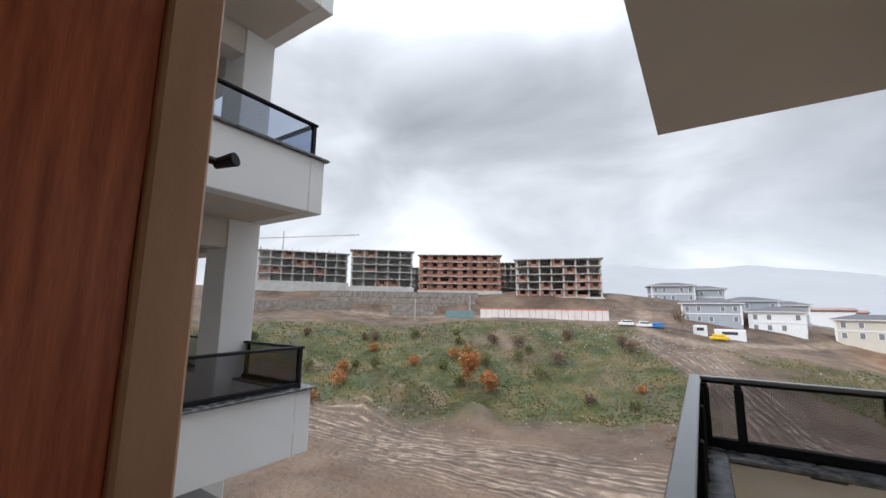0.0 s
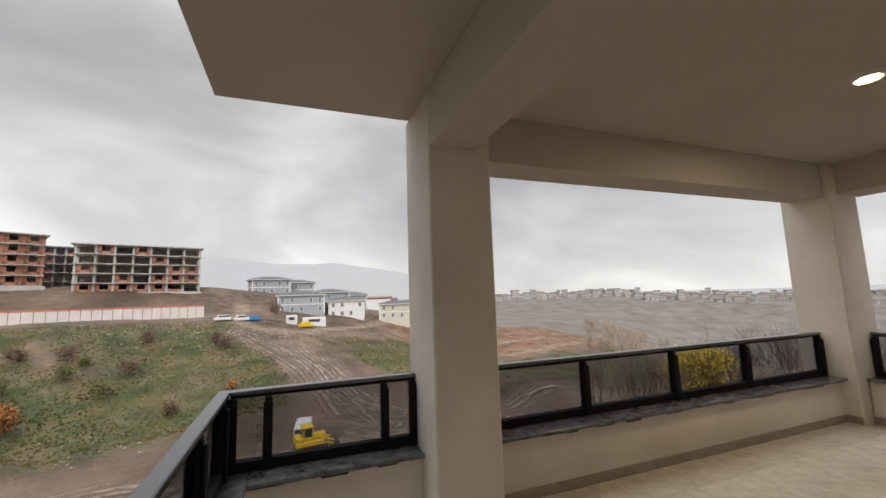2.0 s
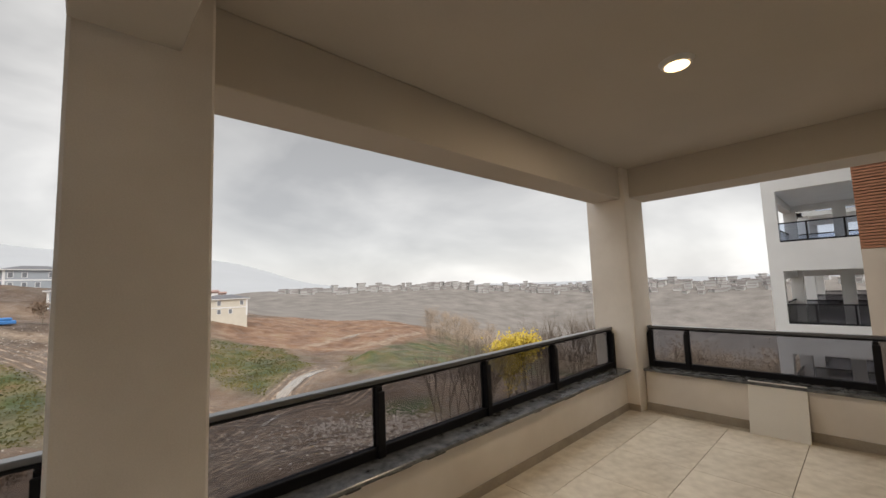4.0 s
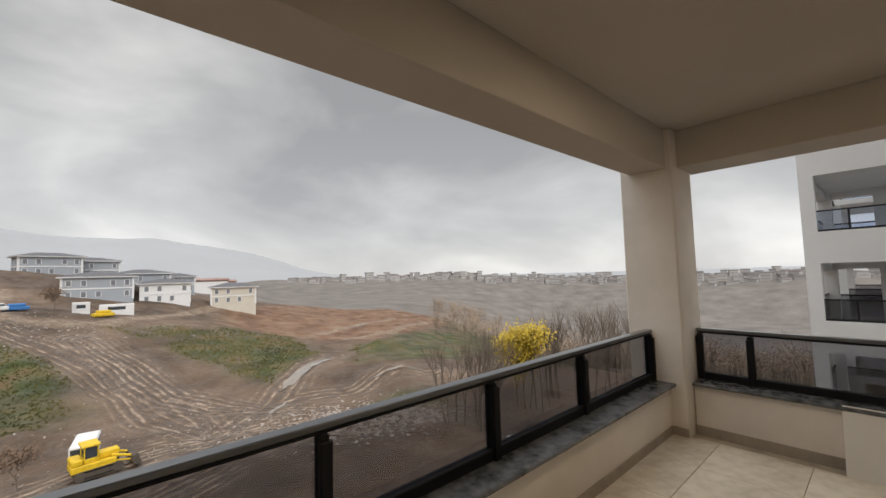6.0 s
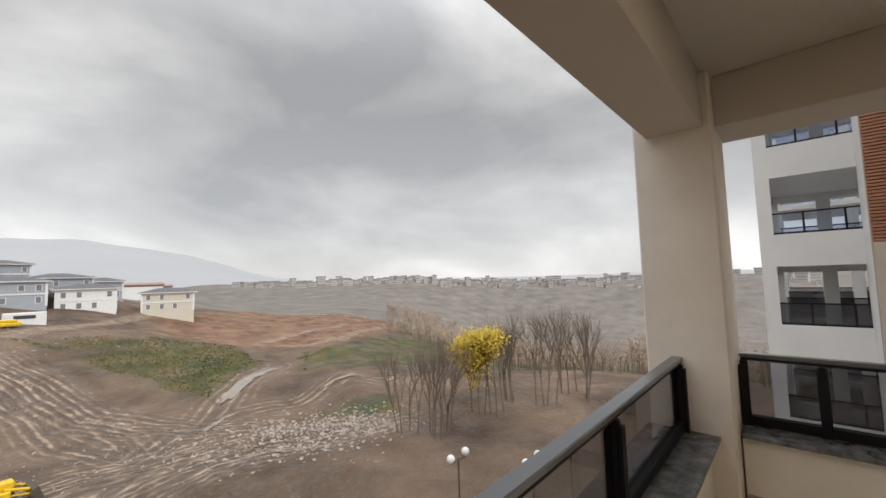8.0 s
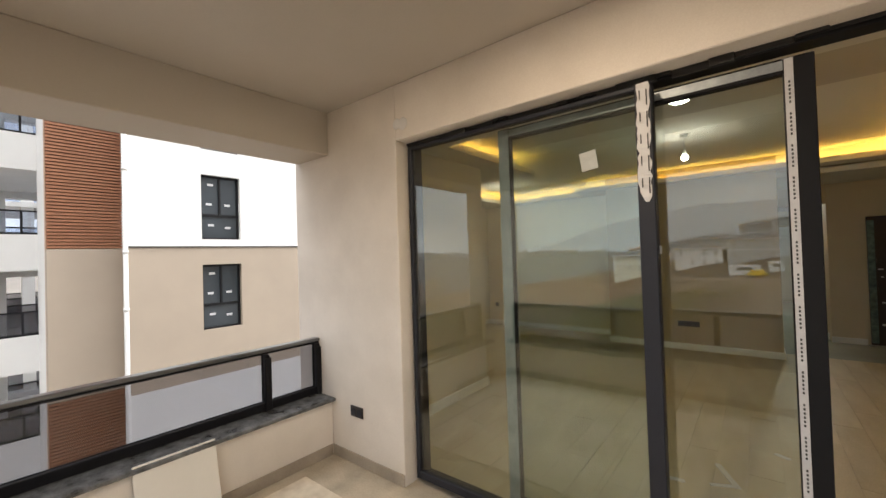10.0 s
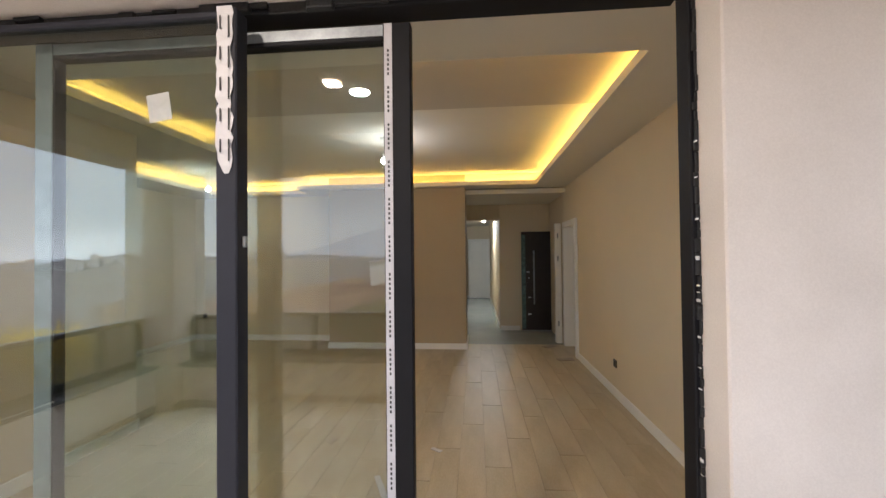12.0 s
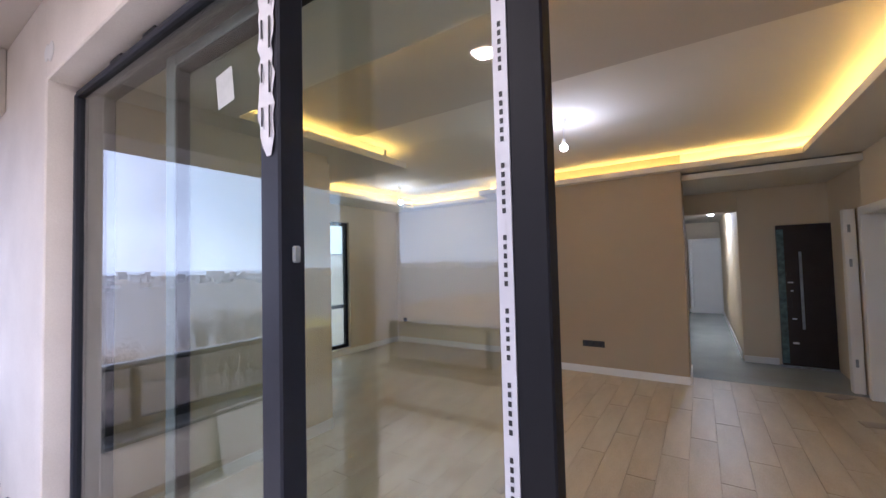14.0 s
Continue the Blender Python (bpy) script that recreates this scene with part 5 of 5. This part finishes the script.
for a, r in ((-37.5, 132), (-29.5, 138)):
    x, y, z = spot(a, r)
    o = boxes("site_pole", [(-0.12, 0.12, -0.12, 0.12, -1, 7)], M_CONC, 0.03)
    o.matrix_basis = pose(x, y, z)
    tagged(o, "grey pole beside the site road", "pole", "site poles")

# ---- neighbouring unit to the west ----


def west_unit(z, label):
    e = empty("neighbour_balcony", -4.1, 0, z)
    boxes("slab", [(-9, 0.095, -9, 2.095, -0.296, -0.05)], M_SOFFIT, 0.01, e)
    boxes("parapet", [(-9, 0.1, 1.88, 2.1, -0.3, 0.42), (-0.12, 0.1, -3, 1.88, -0.3, 0.42)], M_WHITE, 0.01, e)
    boxes("coping", [(-9, 0.15, 1.83, 2.15, 0.42, 0.45), (-0.17, 0.15, -3, 1.83, 0.42, 0.45)], M_GRANITE, 0.005, e)
    boxes("pillar", [(-1.75, -1.2, 1.6, 2.06, -0.05, 2.62), (-6.6, -6.0, 1.6, 2.06, -0.05, 2.62), (-1.55, -1.2, -2.0, -1.0, -0.05, 2.62)], M_WHITE, 0.01, e)
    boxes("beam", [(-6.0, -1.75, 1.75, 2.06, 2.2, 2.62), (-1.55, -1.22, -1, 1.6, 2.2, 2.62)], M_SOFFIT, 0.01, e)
    boxes("handrail", [(-9, 0.04, 1.95, 2.02, 0.9, 0.93), (-0.03, 0.04, -3, 1.95, 0.9, 0.93), (-9, 0.02, 1.96, 2.01, 0.45, 0.5), (-0.02, 0.03, -3, 1.95, 0.45, 0.5)], M_BLACK, 0.004, e)
    boxes("post", [(-0.02, 0.03, 1.95, 2.0, 0.45, 0.9), (-1.15, -1.1, 1.96, 2.0, 0.45, 0.9), (-0.02, 0.03, 0.6, 0.65, 0.45, 0.9), (-3.0, -2.95, 1.96, 2.0, 0.45, 0.9)], M_BLACK, 0.004, e)
    g = boxes("pane", [(-8.9, -0.03, 1.98, 1.988, 0.5, 0.9), (0.0, 0.008, -3, 1.94, 0.5, 0.9)], M_BLUEGLASS if z > 2 else M_SMOKE, 0, e)
    g.visible_shadow = False
    return tagged(e, label, "balcony", "neighbour balconies")


west_unit(0.0, "white neighbour balcony with smoked glass railing")
west_unit(2.9, "white neighbour balcony with bluish glass railing")
west_unit(5.8, "white neighbour balcony on the storey above")
o = box("neighbour_house", -14, -5.3, -9, -1.0, -17.5, 9, M_WHITE, 0.02)
tagged(o, "white rendered body of the neighbouring unit", "building")
o = box("neighbour_storeys", -12, -5.2, -1.0, 1.8, -17.5, -0.3, M_WHITE, 0.02)
tagged(o, "white rendered lower storeys of the neighbouring unit", "building")
o = box("courtyard_wall", -5.3, -1.3, -9, -4.0, -17.5, 9, M_WHITE, 0.02)
tagged(o, "white rendered wall between the two units", "building")

# ---- neighbouring block to the east ----
eb = empty("east_block", 16.7, 0, 0)
WZ = [1.58 + 2.81 * k for k in range(-6, 4)]
WY0, WY1 = -4.25, -3.09
for nm, z0, z1, m in (("white_wall", 2.15, 11, M_WHITE), ("tan_wall", -1.9, 2.12, M_TAN), ("lower_wall", -18, -1.9, M_WHITE)):
    segs = [(0, 0.35, WY1, -1.26, z0, z1), (0, 0.35, -16, WY0, z0, z1)]
    prev = z0
    for t in WZ:
        if z0 <= t - 2.02 and t <= z1:
            segs.append((0, 0.35, WY0, WY1, prev, t - 2.02))
            prev = t
    segs.append((0, 0.35, WY0, WY1, prev, z1))
    boxes(nm, segs, m, 0, eb)
boxes("dark_line", [(-0.03, 0.3, -16, -1.23, 2.12, 2.15)], M_BLACK, 0, eb)
for t in WZ[4:]:
    wn = empty("window", 0.2, WY0, t - 2.02)
    wn.parent = eb
    w, h = WY1 - WY0, 2.02
    boxes("frame", [(-0.08, 0.02, 0, 0.06, 0, h), (-0.08, 0.02, w - 0.06, w, 0, h), (-0.08, 0.02, 0.06, w - 0.06, 0, 0.06), (-0.08, 0.02, 0.06, w - 0.06, h - 0.06, h), (-0.08, 0.02, 0.06, w - 0.06, 0.72, 0.8), (-0.08, 0.02, 0.55, 0.61, 0.8, h - 0.06)], M_BLACK, 0.004, wn)
    box("glass", -0.03, -0.02, 0.06, w - 0.06, 0.06, h - 0.06, M_WIN, 0, wn)
    for y_, z_ in ((0.25, 0.35), (0.75, 0.42), (0.25, 1.08), (0.8, 1.08), (0.75, 1.7)):
        box("sticker", -0.036, -0.031, y_, y_ + 0.17, z_, z_ + 0.07, M_TAPE, 0, wn)
boxes("return_wall", [(0.9, 2.4, 0.0, 0.22, -18, 11)], M_WHITE, 0, eb)
boxes("tan_bay", [(0.5, 0.8, -1.26, 0.24, -1.75, 2.1)], M_TAN, 0, eb)
boxes("bay_back", [(0.66, 0.9, -1.26, 0.235, -18, 11)], M_BROWN, 0, eb)
sl = []
for za, zb in ((2.12, 9), (-5.4, -1.8)):
    z = za
    while z < zb:
        sl.append((0.5, 0.65, -1.26, 0.24, z, z + 0.06))
        z += 0.085
tagged(boxes("slat", sl, M_SLAT, 0, eb), "brown horizontal wooden slats", kind="stuff")
for k in range(-6, 4):
    z = 2.78 * k
    boxes("balcony_slab", [(2.32, 7.5, -3, 2.48, z - 1.2, z - 0.98), (12, 18, -3, 2.48, z - 1.2, z - 0.98)], M_WHITE, 0, eb)
    boxes("balcony_parapet", [(2.3, 2.6, 0.06, 2.5, z - 1.205, z - 0.21), (2.6, 7.5, 2.25, 2.5, z - 1.205, z - 0.5), (12, 18, 2.25, 2.5, z - 1.205, z - 0.21)], M_WHITE, 0, eb)
    boxes("balcony_column", [(2.3, 2.7, 2.14, 2.5, z - 0.21, z + 1.574)] + [(x, x + 0.45, y_, y_ + 0.4, z - 0.98, z + 1.578) for x, y_ in ((7.03, 2.07), (7.03, 0.55), (12.1, 2.05), (12.1, -0.6), (17.4, 2.05))], M_WHITE, 0, eb)
    boxes("beam", [(2.71, 7.02, 2.2, 2.47, z + 1.3, z + 1.575), (7.04, 7.46, -3, 2.06, z + 1.34, z + 1.575)], M_WHITE, 0, eb)
    boxes("balcony_rail", [(2.35, 2.42, 0.06, 2.14, z + 0.42, z + 0.46), (2.35, 2.42, 0.06, 2.14, z - 0.21, z - 0.15), (2.35, 2.4, 0.5, 0.55, z - 0.15, z + 0.42), (2.35, 2.4, 1.4, 1.45, z - 0.15, z + 0.42), (2.7, 7.03, 2.34, 2.4, z + 0.36, z + 0.4)] + [(x, x + 0.08, -1.5, 2.05, z + 0.3, z + 0.35) for x in (7.2, 12.2, 17.5)], M_BLACK, 0, eb)
    for b_ in [(2.38, 2.388, 0.06, 2.14, z - 0.15, z + 0.42), (2.7, 7.03, 2.36, 2.368, z - 0.5, z + 0.36)] + [(x + 0.03, x + 0.038, -1.5, 2.05, z - 0.9, z + 0.3) for x in (7.2, 12.2, 17.5)]:
        g = box("balcony_glass", *b_, M_SMOKE if k < 1 else M_BLUEGLASS, 0, eb)
        g.visible_shadow = False
boxes("balcony_back", [(2.6, 18, -3.3, -3, -18, 11)], M_WHITE, 0, eb)
bm = bmesh.new()
tube(bm, (-0.06, -1.2, -18), (-0.06, -1.2, 11), 0.055, 0.055, 10)
for z in (-1.5, 0.4, 1.95, 4.2, 6.5):
    tube(bm, (-0.06, -1.2, z), (-0.06, -1.2, z + 0.09), 0.07, 0.07, 10)
put_mesh("downpipe", bm, M_WHITE, eb, True)
tagged(eb, "white and tan apartment block with slatted brown bay", "building")
# street below the block, with lamps
for i, (x, y) in enumerate(((24, 14), (27, 13), (22, 18))):
    z = ground_height(x, y)
    e = empty("street_lamp", x, y, z)
    bm = bmesh.new()
    tube(bm, (0, 0, -0.3), (0, 0, 7.5), 0.08, 0.05, 8)
    tube(bm, (-0.7, 0, 7.4), (0.7, 0, 7.4), 0.04, 0.04, 6)
    put_mesh("pole", bm, M_STEEL, e)
    bm = bmesh.new()
    for sx in (-0.7, 0.7):
        bmesh.ops.create_uvsphere(bm, u_segments=10, v_segments=7, radius=0.26, matrix=Matrix.Translation((sx, 0, 7.7)))
    put_mesh("globe", bm, M_CABWHITE, e, True)
    tagged(e, "street lamp with two white globes", "street lamp", "street lamps")

# ---- floor pieces ----


def pieces(parent, name, places, dims, m, bevel):
    bm = bmesh.new()
    add_box(bm, 0, dims[0], 0, dims[1], 0, dims[2], bevel)
    me = bpy.data.meshes.new(name)
    bm.to_mesh(me)
    bm.free()
    me.materials.append(m)
    for p in places:
        ob = new(name, me)
        ob.parent = parent
        ob.location = p
        ob.rotation_euler = (random.uniform(-0.0008, 0.0008), random.uniform(-0.0008, 0.0008), 0)


floor = bpy.data.objects["floor"]
tp = []
for i in range(-1, 11):
    for j in range(-4, 4):
        x, y = 0.125 + 0.6 * i, 1.84 - 0.6 * (j + 1)
        if x < 0.1 or x > 6.0 or y < -2.55 or y > 1.9:
            continue
        if y < -0.35 and x > 0.6:
            continue
        tp.append((x, y, -0.012))
pieces(floor, "tile", tp, (0.596, 0.596, 0.012), M_TILE, 0.0015)
pieces(floor, "tile", [(0.125 + 0.6 * i, 1.84, -0.012) for i in range(10)], (0.596, 0.348, 0.012), M_TILE, 0.0015)
rfloor = bpy.data.objects["floor_room"]
pl = []
for i in range(36):
    x = 1.345 + 0.196 * i
    off = (i * 0.47) % 1.2
    for j in range(-1, 7):
        y = -0.56 - 1.2 * (j + 1) + off
        if y > -1.7 or y < -7.8 or (x > 6.1 and y > -3.7) or (x > 3.3 and y < -7.0):
            continue
        pl.append((x, y, -0.01))
pieces(rfloor, "plank", pl[:300], (0.194, 1.196, 0.006), M_PLANK, 0.001)
bm = bmesh.new()
for i in range(36):
    x = 1.345 + 0.196 * i
    off = (i * 0.47) % 1.2
    y1 = -0.56
    top = [p[1] + 1.196 for p in pl if abs(p[0] - x) < 0.01]
    y1 = -0.56 if x < 6.1 else -2.5
    if top and max(top) < y1 - 0.01:
        add_box(bm, x, x + 0.194, max(top) + 0.004, y1, -0.01, -0.004)
    low = [p[1] for p in pl if abs(p[0] - x) < 0.01]
    if low and x < 3.3:
        yy = min(low) - 0.004
        while yy > -13.5:
            add_box(bm, x, x + 0.194, max(-13.55, yy - 1.196), yy, -0.01, -0.004)
            yy -= 1.2
ob = put_mesh("plank_rest", bm, M_PLANK, rfloor)
tagged(ob, "", "", "", "stuff")
